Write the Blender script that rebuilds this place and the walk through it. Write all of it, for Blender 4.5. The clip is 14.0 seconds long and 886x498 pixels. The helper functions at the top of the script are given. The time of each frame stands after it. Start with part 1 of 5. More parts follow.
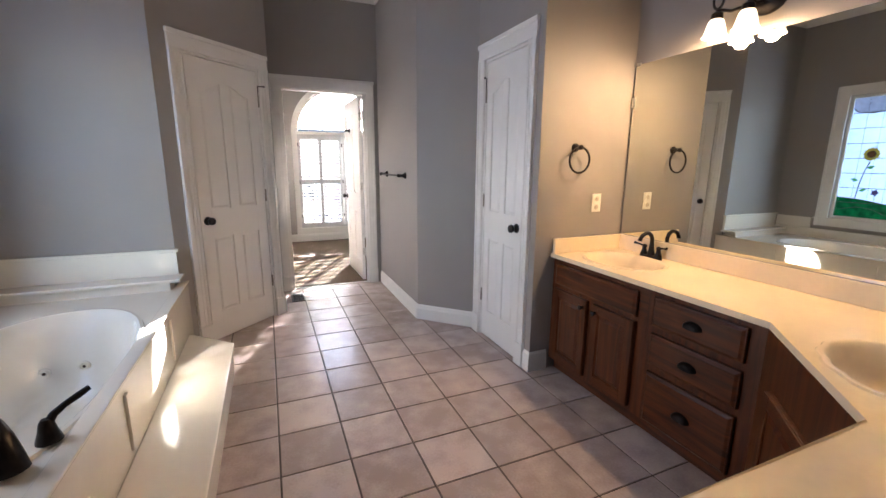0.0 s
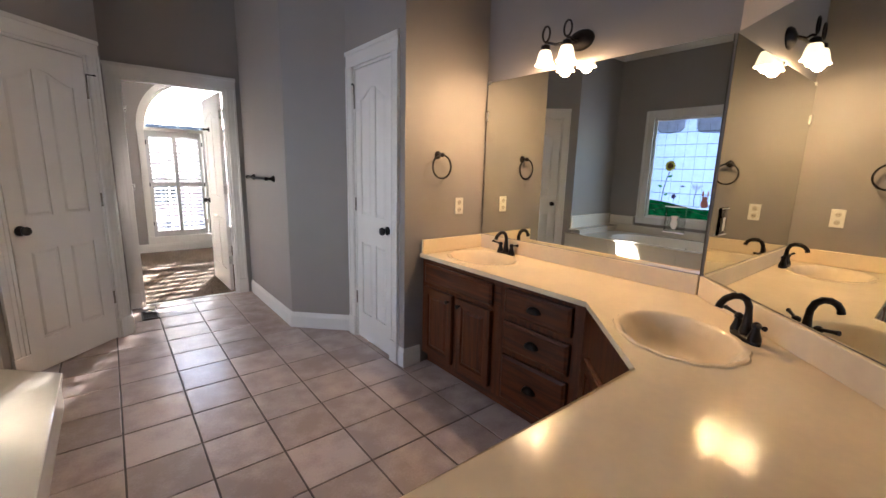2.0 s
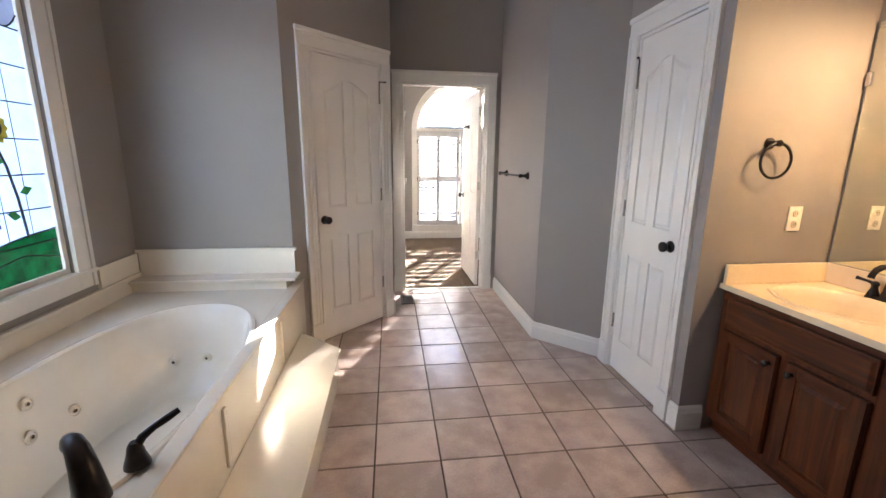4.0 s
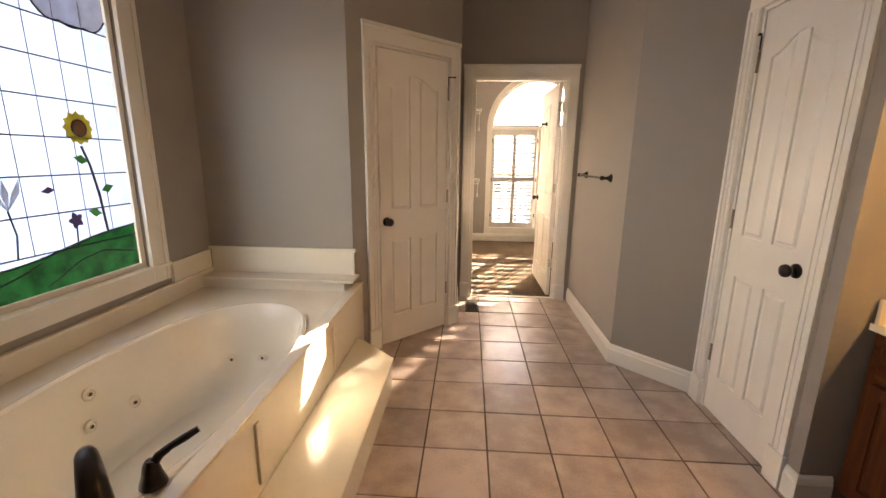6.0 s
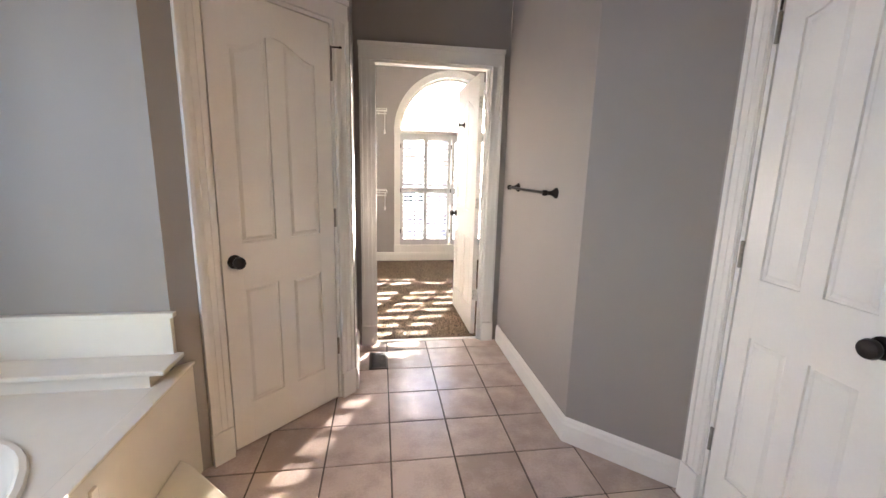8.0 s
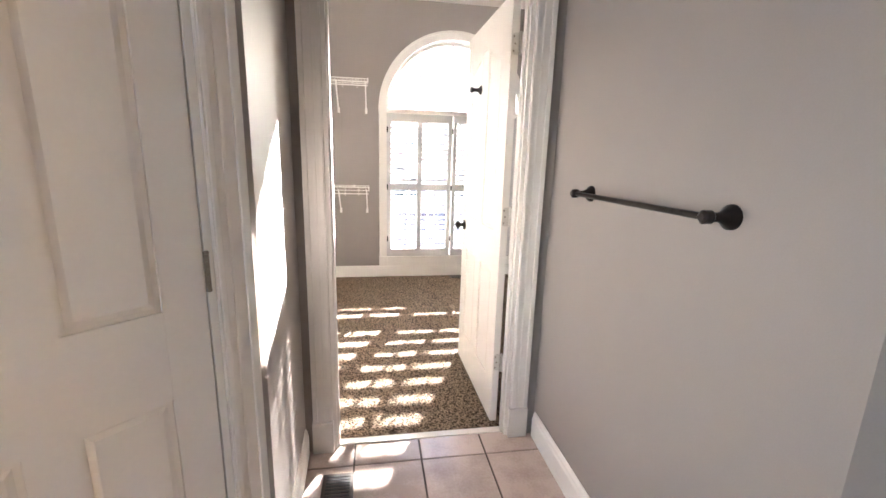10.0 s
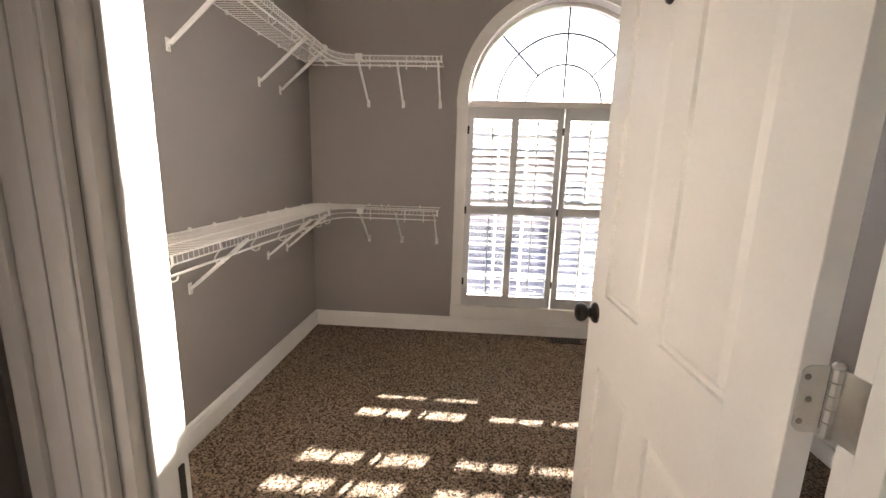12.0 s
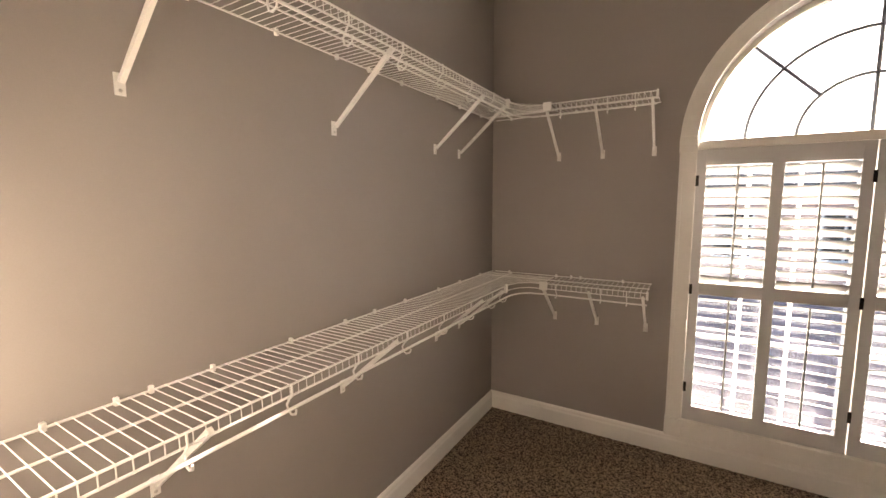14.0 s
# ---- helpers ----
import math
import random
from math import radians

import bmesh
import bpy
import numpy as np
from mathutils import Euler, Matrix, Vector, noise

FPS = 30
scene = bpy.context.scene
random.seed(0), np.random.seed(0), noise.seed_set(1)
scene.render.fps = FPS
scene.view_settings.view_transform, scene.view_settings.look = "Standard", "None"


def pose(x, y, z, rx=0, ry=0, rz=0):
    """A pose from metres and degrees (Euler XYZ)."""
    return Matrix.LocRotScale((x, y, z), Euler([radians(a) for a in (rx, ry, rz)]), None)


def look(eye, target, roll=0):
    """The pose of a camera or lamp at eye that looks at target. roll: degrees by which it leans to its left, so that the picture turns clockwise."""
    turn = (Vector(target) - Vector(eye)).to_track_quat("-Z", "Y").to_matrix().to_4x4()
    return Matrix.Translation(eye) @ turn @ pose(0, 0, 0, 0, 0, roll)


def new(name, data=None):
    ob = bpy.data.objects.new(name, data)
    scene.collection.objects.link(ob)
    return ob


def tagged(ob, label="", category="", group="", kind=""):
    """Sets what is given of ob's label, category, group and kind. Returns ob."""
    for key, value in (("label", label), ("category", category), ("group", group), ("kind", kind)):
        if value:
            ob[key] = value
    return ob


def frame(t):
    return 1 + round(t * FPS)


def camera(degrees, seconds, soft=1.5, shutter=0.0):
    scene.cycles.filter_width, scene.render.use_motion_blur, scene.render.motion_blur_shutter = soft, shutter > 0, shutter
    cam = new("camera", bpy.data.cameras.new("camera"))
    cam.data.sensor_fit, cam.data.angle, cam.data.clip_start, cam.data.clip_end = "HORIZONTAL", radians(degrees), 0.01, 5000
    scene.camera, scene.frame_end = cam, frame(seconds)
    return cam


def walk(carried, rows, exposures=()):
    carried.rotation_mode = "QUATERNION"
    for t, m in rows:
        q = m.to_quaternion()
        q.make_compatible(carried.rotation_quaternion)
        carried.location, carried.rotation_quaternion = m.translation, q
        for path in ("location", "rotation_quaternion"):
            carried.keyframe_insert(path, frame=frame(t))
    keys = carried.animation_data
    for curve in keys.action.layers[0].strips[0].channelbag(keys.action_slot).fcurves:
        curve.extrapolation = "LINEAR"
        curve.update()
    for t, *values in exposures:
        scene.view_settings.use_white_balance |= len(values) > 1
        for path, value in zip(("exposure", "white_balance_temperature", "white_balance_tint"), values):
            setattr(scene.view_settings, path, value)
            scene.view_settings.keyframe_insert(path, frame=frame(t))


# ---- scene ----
LAMP_WATTS = 0.47
cam = camera(94.0, 14.0)
PATH = [
    (0, (-0.271, -2.057, 1.371), (0.489, -0.252, 0.968), 0.4),
    (0.5, (-0.259, -2.078, 1.374), (0.703, -0.37, 0.977), 0.8),
    (1, (-0.252, -2.122, 1.382), (0.875, -0.514, 1.001), 1.1),
    (1.5, (-0.244, -2.18, 1.385), (0.981, -0.644, 1.013), 1.3),
    (2, (-0.238, -2.189, 1.381), (0.994, -0.659, 1.004), 1.4),
    (2.5, (-0.253, -2.105, 1.379), (0.903, -0.522, 0.981), 1.3),
    (3, (-0.278, -1.952, 1.392), (0.696, -0.255, 0.977), 1.0),
    (3.5, (-0.282, -1.833, 1.373), (0.377, 0.007, 0.948), 0.7),
    (4, (-0.215, -1.683, 1.393), (0.032, 0.256, 0.967), 0.6),
    (6.5, (-0.121, -1.314, 1.398), (-0.241, 0.634, 0.966), 0.7),
    (7, (-0.138, -1.068, 1.41), (0.022, 0.882, 0.994), 0.8),
    (7.5, (-0.095, -0.797, 1.395), (0.181, 1.146, 1.01), 1.1),
    (10, (0.101, 0.81, 1.376), (0.427, 2.737, 0.951), 1.6),
    (10.5, (0.144, 1.206, 1.396), (0.43, 3.136, 0.958), 1.6),
    (11, (0.201, 1.579, 1.361), (0.404, 3.52, 0.924), 1.9),
    (11.5, (0.272, 1.918, 1.371), (0.347, 3.868, 0.935), 2.0),
    (12, (0.292, 2.208, 1.38), (0.166, 4.167, 0.995), 1.7),
    (12.5, (0.25, 2.428, 1.447), (-0.127, 4.363, 1.112), 1.3),
    (13, (0.246, 2.588, 1.532), (-0.416, 4.457, 1.267), 1.0),
    (13.5, (0.255, 2.676, 1.58), (-0.658, 4.442, 1.364), 0.3),
    (14, (0.219, 2.774, 1.562), (-0.797, 4.482, 1.34), -0.3),
]
walk(cam, [(t, look(eye, target, roll)) for t, eye, target, roll in PATH], [
    (0, 5.6, 5800, 12), (1.0, 5.25, 5800, 12), (3.0, 5.3, 5800, 12), (4.2, 5.65, 6200, 12), (6.5, 5.4, 9000, 18), (7.5, 5.75, 6500, 12), (10, 5.9, 6000, 12), (10.5, 5.65, 5900, 12), (11, 5.15, 5900, 12),
    (11.5, 4.8, 6100, 12), (12.0, 4.6, 6350, 12), (12.5, 4.35, 6700, 13), (14, 4.45, 7400, 16)])

# ---- world and light ----
SUN = Vector((0.46, 1.0, 0.30)).normalized()
world = bpy.data.worlds.new("sky")
scene.world = world
world.use_nodes = True
wn = world.node_tree
sky = wn.nodes.new("ShaderNodeTexSky")
sky.sky_type, sky.sun_disc = "NISHITA", False
sky.sun_elevation = math.asin(SUN.z)
sky.sun_rotation = math.atan2(SUN.x, SUN.y)
wn.links.new(sky.outputs["Color"], wn.nodes["Background"].inputs["Color"])
wn.nodes["Background"].inputs["Strength"].default_value = 0.095

sun_data = bpy.data.lights.new("sun", "SUN")
sun_data.energy, sun_data.angle, sun_data.color = 5.0, radians(0.5), (1.0, 0.93, 0.84)
sun = new("sun", sun_data)
sun.matrix_world = look(SUN * 30, (0, 0, 0))


def area_lamp(name, eye, target, w, h, watts, color):
    d = bpy.data.lights.new(name, "AREA")
    d.shape, d.size, d.size_y, d.energy, d.color = "RECTANGLE", w, h, watts, color
    ob = new(name, d)
    ob.matrix_world = look(eye, target)
    return ob


# sky light that falls through the tub window
area_lamp("tub_window_skylight", (-2.2, 0.05, 1.47), (0, 0.05, 1.40), 1.25, 1.35, 0.62, (0.90, 0.94, 1.0))


# ---- materials ----
def material(name, color, rough=0.5, metal=0.0, vary=0.12, scale=6.0, fine=120.0, bump=0.1, bump_size=0.002, tint=None,
             coat=0.0, by_object=0.0, spec=0.5, edge=0.2):
    """A surface with broad stains, fine grain and a little relief; sizes in cycles per metre."""
    m = bpy.data.materials.new(name)
    m.use_nodes = True
    nt = m.node_tree
    p = nt.nodes["Principled BSDF"]
    p.inputs["Roughness"].default_value, p.inputs["Metallic"].default_value = rough, metal
    p.inputs["Specular IOR Level"].default_value = spec
    p.inputs["Coat Weight"].default_value = coat
    geo = nt.nodes.new("ShaderNodeNewGeometry")
    big = nt.nodes.new("ShaderNodeTexNoise")
    big.inputs["Scale"].default_value, big.inputs["Detail"].default_value = scale, 5
    small = nt.nodes.new("ShaderNodeTexNoise")
    small.inputs["Scale"].default_value, small.inputs["Detail"].default_value = fine, 3
    for n in (big, small):
        nt.links.new(geo.outputs["Position"], n.inputs["Vector"])
    ramp = nt.nodes.new("ShaderNodeValToRGB")
    c = Vector(color)
    t = Vector(tint) if tint else c * (1 + vary)
    ramp.color_ramp.elements[0].position, ramp.color_ramp.elements[1].position = 0.5 - edge, 0.5 + edge
    ramp.color_ramp.elements[0].color = (*(c * (1 - vary)), 1)
    ramp.color_ramp.elements[1].color = (*t, 1)
    add = nt.nodes.new("ShaderNodeMath")
    add.operation = "MULTIPLY_ADD"
    nt.links.new(small.outputs["Fac"], add.inputs[0])
    add.inputs[1].default_value = 0.35
    shift = nt.nodes.new("ShaderNodeMath")
    shift.operation = "SUBTRACT"
    nt.links.new(big.outputs["Fac"], shift.inputs[0])
    shift.inputs[1].default_value = 0.175
    nt.links.new(shift.outputs[0], add.inputs[2])
    fac = add.outputs[0]
    if by_object:
        info = nt.nodes.new("ShaderNodeObjectInfo")
        more = nt.nodes.new("ShaderNodeMath")
        more.operation = "MULTIPLY_ADD"
        nt.links.new(info.outputs["Random"], more.inputs[0])
        more.inputs[1].default_value = by_object
        nt.links.new(fac, more.inputs[2])
        less = nt.nodes.new("ShaderNodeMath")
        less.operation = "SUBTRACT"
        nt.links.new(more.outputs[0], less.inputs[0])
        less.inputs[1].default_value = by_object / 2
        fac = less.outputs[0]
    nt.links.new(fac, ramp.inputs["Fac"])
    nt.links.new(ramp.outputs["Color"], p.inputs["Base Color"])
    if bump:
        b = nt.nodes.new("ShaderNodeBump")
        b.inputs["Strength"].default_value, b.inputs["Distance"].default_value = bump, bump_size
        nt.links.new(small.outputs["Fac"], b.inputs["Height"])
        nt.links.new(b.outputs["Normal"], p.inputs["Normal"])
    r = nt.nodes.new("ShaderNodeMapRange")
    r.inputs["To Min"].default_value, r.inputs["To Max"].default_value = max(rough - 0.06, 0.02), min(rough + 0.08, 1)
    nt.links.new(big.outputs["Fac"], r.inputs["Value"])
    nt.links.new(r.outputs["Result"], p.inputs["Roughness"])
    return m


def wood_material(name, dark, light, axis):
    """Stained wood with grain running along one axis (0, 1 or 2)."""
    m = bpy.data.materials.new(name)
    m.use_nodes = True
    nt = m.node_tree
    p = nt.nodes["Principled BSDF"]
    p.inputs["Roughness"].default_value = 0.38
    p.inputs["Specular IOR Level"].default_value = 0.3
    p.inputs["Coat Weight"].default_value, p.inputs["Coat Roughness"].default_value = 0.04, 0.2
    geo = nt.nodes.new("ShaderNodeNewGeometry")
    mp = nt.nodes.new("ShaderNodeMapping")
    s = [26.0, 26.0, 26.0]
    s[axis] = 1.6
    mp.inputs["Scale"].default_value = s
    nt.links.new(geo.outputs["Position"], mp.inputs["Vector"])
    n = nt.nodes.new("ShaderNodeTexNoise")
    n.inputs["Scale"].default_value, n.inputs["Detail"].default_value, n.inputs["Distortion"].default_value = 1.6, 8, 0.6
    nt.links.new(mp.outputs["Vector"], n.inputs["Vector"])
    ramp = nt.nodes.new("ShaderNodeValToRGB")
    ramp.color_ramp.elements[0].position, ramp.color_ramp.elements[1].position = 0.3, 0.72
    ramp.color_ramp.elements[0].color, ramp.color_ramp.elements[1].color = (*dark, 1), (*light, 1)
    nt.links.new(n.outputs["Fac"], ramp.inputs["Fac"])
    nt.links.new(ramp.outputs["Color"], p.inputs["Base Color"])
    b = nt.nodes.new("ShaderNodeBump")
    b.inputs["Strength"].default_value, b.inputs["Distance"].default_value = 0.15, 0.001
    nt.links.new(n.outputs["Fac"], b.inputs["Height"])
    nt.links.new(b.outputs["Normal"], p.inputs["Normal"])
    return m


def glass_pane(name, color, clear, rough=0.1, wave=0.0, glow=0.0):
    """Stained or clear sheet glass: part sees through, part scatters the light from behind, with a glossy face."""
    m = bpy.data.materials.new(name)
    m.use_nodes = True
    nt = m.node_tree
    nt.nodes.remove(nt.nodes["Principled BSDF"])
    out = nt.nodes["Material Output"]
    tr = nt.nodes.new("ShaderNodeBsdfTransparent")
    tl = nt.nodes.new("ShaderNodeBsdfTranslucent")
    gl = nt.nodes.new("ShaderNodeBsdfGlossy")
    gl.inputs["Roughness"].default_value = rough
    noi = nt.nodes.new("ShaderNodeTexNoise")
    noi.inputs["Scale"].default_value, noi.inputs["Detail"].default_value = 14, 4
    geo = nt.nodes.new("ShaderNodeNewGeometry")
    nt.links.new(geo.outputs["Position"], noi.inputs["Vector"])
    ramp = nt.nodes.new("ShaderNodeValToRGB")
    c = Vector(color)
    ramp.color_ramp.elements[0].position, ramp.color_ramp.elements[1].position = 0.3, 0.7
    ramp.color_ramp.elements[0].color, ramp.color_ramp.elements[1].color = (*(c * (1 - wave)), 1), (*c, 1)
    nt.links.new(noi.outputs["Fac"], ramp.inputs["Fac"])
    for s in (tr, tl):
        nt.links.new(ramp.outputs["Color"], s.inputs["Color"])
    mix = nt.nodes.new("ShaderNodeMixShader")
    mix.inputs[0].default_value = clear
    nt.links.new(tl.outputs[0], mix.inputs[1])
    nt.links.new(tr.outputs[0], mix.inputs[2])
    fr = nt.nodes.new("ShaderNodeFresnel")
    fr.inputs["IOR"].default_value = 1.45
    top = nt.nodes.new("ShaderNodeMixShader")
    nt.links.new(fr.outputs[0], top.inputs[0])
    nt.links.new(mix.outputs[0], top.inputs[1])
    nt.links.new(gl.outputs[0], top.inputs[2])
    nt.links.new(top.outputs[0], out.inputs["Surface"])
    return m


PAINT = material("taupe_wall_paint", (0.30, 0.268, 0.243), 0.55, vary=0.05, scale=1.3, fine=260, bump=0.12, bump_size=0.0015)
CEIL = material("white_ceiling_paint", (0.72, 0.70, 0.67), 0.8, vary=0.04, scale=2, fine=200, bump=0.15)
TRIM = material("white_semigloss_trim", (0.76, 0.73, 0.68), 0.32, vary=0.04, scale=3, fine=60, bump=0.04)
DOOR = material("white_door_paint", (0.78, 0.75, 0.70), 0.30, vary=0.03, scale=4, fine=90, bump=0.06)
TILE = material("pinkish_ceramic_tile", (0.46, 0.36, 0.315), 0.22, vary=0.16, scale=7, fine=90, bump=0.12, bump_size=0.0012,
                tint=(0.57, 0.46, 0.41), by_object=0.35)
GROUT = material("brown_grout", (0.085, 0.062, 0.052), 0.9, vary=0.2, scale=9, fine=300, bump=0.4)
CARPET = material("brown_speckled_carpet", (0.085, 0.058, 0.038), 1.0, vary=0.6, scale=105, fine=420, bump=0.8, bump_size=0.006,
                  tint=(0.36, 0.27, 0.19), spec=0.1, edge=0.1)
MARBLE = material("cream_cultured_marble", (0.85, 0.70, 0.47), 0.13, vary=0.05, scale=3.5, fine=40, bump=0.0, spec=0.06)
TUBWHITE = material("glossy_bone_acrylic", (0.77, 0.71, 0.60), 0.12, vary=0.03, scale=3, fine=30, bump=0.0, coat=0.4)
WOODV = wood_material("cherry_stained_wood_upright", (0.034, 0.0085, 0.0024), (0.125, 0.031, 0.0065), 2)
WOODH = wood_material("cherry_stained_wood_level", (0.034, 0.0085, 0.0024), (0.125, 0.031, 0.0065), 1)
BRONZE = material("oil_rubbed_bronze", (0.025, 0.020, 0.018), 0.33, metal=0.7, vary=0.3, scale=30, fine=300, bump=0.05)
NICKEL = material("satin_nickel", (0.62, 0.60, 0.56), 0.3, metal=1.0, vary=0.08, scale=30, fine=300, bump=0.03)
WIRE = material("white_vinyl_coated_wire", (0.80, 0.78, 0.74), 0.35, vary=0.03, scale=20, fine=100, bump=0)
HINGE = material("antique_brass_hinge", (0.26, 0.23, 0.19), 0.4, metal=0.8, vary=0.2, scale=40, fine=300, bump=0.03)
PLASTIC = material("ivory_plastic_plate", (0.80, 0.76, 0.66), 0.35, vary=0.03, scale=20, fine=100, bump=0)
# socket faces, a darker ivory than the cover plate
SOCKET = material("darker_ivory_socket", (0.56, 0.50, 0.40), 0.45, vary=0.05, scale=20, fine=100, bump=0)
DARK = material("dark_slot", (0.02, 0.018, 0.016), 0.7, vary=0.2, scale=20, fine=100, bump=0)
VENT = material("brown_painted_metal", (0.06, 0.045, 0.035), 0.45, metal=0.3, vary=0.2, scale=20, fine=100, bump=0)
LEAD = material("dark_lead_came", (0.035, 0.035, 0.04), 0.5, metal=0.6, vary=0.2, scale=40, fine=200, bump=0.1)
SHUT = material("white_shutter_paint", (0.56, 0.55, 0.54), 0.4, vary=0.03, scale=6, fine=90, bump=0.04)
BRICK = material("pale_red_brickwork", (0.43, 0.28, 0.23), 0.9, vary=0.25, scale=5, fine=60, bump=0.4)
ROOF = material("grey_roof_shingles", (0.12, 0.115, 0.115), 0.9, vary=0.25, scale=3, fine=40, bump=0.5)
GRASS = material("pale_brick_paving", (0.26, 0.17, 0.14), 1.0, vary=0.4, scale=1.5, fine=60, bump=0.6)
ROOMBACK = material("plain_unseen_backing_paint", (0.42, 0.38, 0.34), 0.7, vary=0.04, scale=2, fine=200, bump=0.1)
SKYGLASS = glass_pane("opal_white_glass", (0.46, 0.52, 0.66), 0.03, 0.12, 0.12)
CLOUDGLASS = glass_pane("grey_lilac_cloud_glass", (0.41, 0.44, 0.54), 0.02, 0.12, 0.2)
GREENGLASS = glass_pane("streaky_green_glass", (0.004, 0.14, 0.04), 0.01, 0.1, 0.8)
YELLOWGLASS = glass_pane("yellow_petal_glass", (0.46, 0.38, 0.06), 0.02, 0.1, 0.3)
BROWNGLASS = glass_pane("brown_glass", (0.10, 0.045, 0.02), 0.02, 0.1, 0.3)
ROSEGLASS = glass_pane("pinkish_brown_glass", (0.42, 0.17, 0.12), 0.03, 0.1, 0.2)
LEAFGLASS = glass_pane("leaf_green_glass", (0.05, 0.20, 0.06), 0.03, 0.1, 0.3)
VIOLETGLASS = glass_pane("dark_violet_glass", (0.06, 0.04, 0.10), 0.03, 0.1, 0.3)
PALEGLASS = glass_pane("pale_lilac_glass", (0.42, 0.45, 0.52), 0.05, 0.1, 0.2)
# tint added to dim the overbright view outdoors, not the glass's own colour
CLEAR = glass_pane("view_dimming_window_glass", (0.60, 0.63, 0.69), 1.0, 0.02)
PLAQUE = glass_pane("clear_plaque_glass", (0.95, 0.97, 0.97), 1.0, 0.02)

MIRROR = bpy.data.materials.new("silvered_mirror")
MIRROR.use_nodes = True
mp_ = MIRROR.node_tree.nodes["Principled BSDF"]
mp_.inputs["Base Color"].default_value = (0.77, 0.79, 0.74, 1)
mp_.inputs["Metallic"].default_value, mp_.inputs["Roughness"].default_value = 1.0, 0.015

SHADE = bpy.data.materials.new("lit_frosted_shade_glass")
SHADE.use_nodes = True
sp_ = SHADE.node_tree.nodes["Principled BSDF"]
sp_.inputs["Base Color"].default_value, sp_.inputs["Roughness"].default_value = (0.9, 0.82, 0.7, 1), 0.3
sp_.inputs["Emission Color"].default_value = (1.0, 0.70, 0.38, 1)
sp_.inputs["Emission Strength"].default_value = 0.07


# ---- mesh helpers ----
def put(name, bm, mat, parent=None, label="", smooth=False):
    bmesh.ops.recalc_face_normals(bm, faces=bm.faces)
    me = bpy.data.meshes.new(name)
    bm.to_mesh(me)
    bm.free()
    me.materials.append(mat)
    if smooth:
        me.shade_smooth()
        me.set_sharp_from_angle(angle=radians(38))
    ob = new(name, me)
    if parent:
        ob.parent = parent
    if label:
        ob["label"] = label
    return ob


def part(name, bm, mat, parent, label="", smooth=False):
    return put(name, bm, mat, parent, label, smooth)


def thing(name, label, category, group="", m=None):
    ob = tagged(new(name), label, category, group)
    if m is not None:
        ob.matrix_world = m
    return ob


def box(bm, x0, y0, z0, x1, y1, z1, bevel=0.0, m=None):
    """A box with optionally bevelled edges, added to bm."""
    x0, x1 = min(x0, x1), max(x0, x1)
    y0, y1 = min(y0, y1), max(y0, y1)
    z0, z1 = min(z0, z1), max(z0, z1)
    r = bmesh.ops.create_cube(bm, size=1.0)
    vs = r["verts"]
    for v in vs:
        v.co = Vector(((x0 + x1) / 2 + v.co.x * (x1 - x0), (y0 + y1) / 2 + v.co.y * (y1 - y0), (z0 + z1) / 2 + v.co.z * (z1 - z0)))
    if bevel:
        es = list({e for v in vs for e in v.link_edges})
        r2 = bmesh.ops.bevel(bm, geom=es, offset=bevel, segments=2, profile=0.6, affect="EDGES")
        vs = list({v for f in r2["faces"] for v in f.verts} | {v for v in vs if v.is_valid})
    if m is not None:
        bmesh.ops.transform(bm, matrix=m, verts=vs)
    return bm


def boxed(*a, **k):
    return box(bmesh.new(), *a, **k)


def prism(bm, pts, d, m=None, inset=0.0, drop=0.0):
    """A polygon in the xz plane (y = 0), extruded to y = d. inset/drop bevel its far face."""
    n = len(pts)
    a = [bm.verts.new((x, 0, z)) for x, z in pts]
    b = [bm.verts.new((x, d - (drop if inset else 0), z)) for x, z in pts]
    fs = [bm.faces.new(a), bm.faces.new([b[i] for i in range(n)])]
    for i in range(n):
        bm.faces.new((a[i], a[(i + 1) % n], b[(i + 1) % n], b[i]))
    vs = a + b
    if inset:
        bmesh.ops.recalc_face_normals(bm, faces=list({f for v in vs for f in v.link_faces}))
        r = bmesh.ops.inset_region(bm, faces=[fs[1]], thickness=inset, depth=0)
        for v in fs[1].verts:
            v.co.y = d
        vs = list({v for v in vs} | set(fs[1].verts) | {v for f in r["faces"] for v in f.verts})
    if m is not None:
        bmesh.ops.transform(bm, matrix=m, verts=vs)
    return bm


def tube(bm, pts, r, sides=8, closed=False, taper=None):
    """A round rod along a line of points; taper gives a radius for each."""
    pts = [Vector(p) for p in pts]
    n = len(pts)
    rings, ref = [], None
    for i, p in enumerate(pts):
        if closed:
            d = pts[(i + 1) % n] - pts[i - 1]
        else:
            d = pts[min(i + 1, n - 1)] - pts[max(i - 1, 0)]
        d.normalize()
        if ref is None:
            ref = d.cross(Vector((0.1, 0.2, 1)) if abs(d.z) < 0.9 else Vector((1, 0.1, 0)))
        ref = (ref - d * ref.dot(d)).normalized()
        side = d.cross(ref)
        rr = taper[i] if taper else r
        rings.append([bm.verts.new(p + (ref * math.cos(k * math.tau / sides) + side * math.sin(k * math.tau / sides)) * rr) for k in range(sides)])
    for i in range(n if closed else n - 1):
        a, b = rings[i], rings[(i + 1) % n]
        for k in range(sides):
            bm.faces.new((a[k], a[(k + 1) % sides], b[(k + 1) % sides], b[k]))
    if not closed:
        bm.faces.new(rings[0])
        bm.faces.new(rings[-1])
    return bm


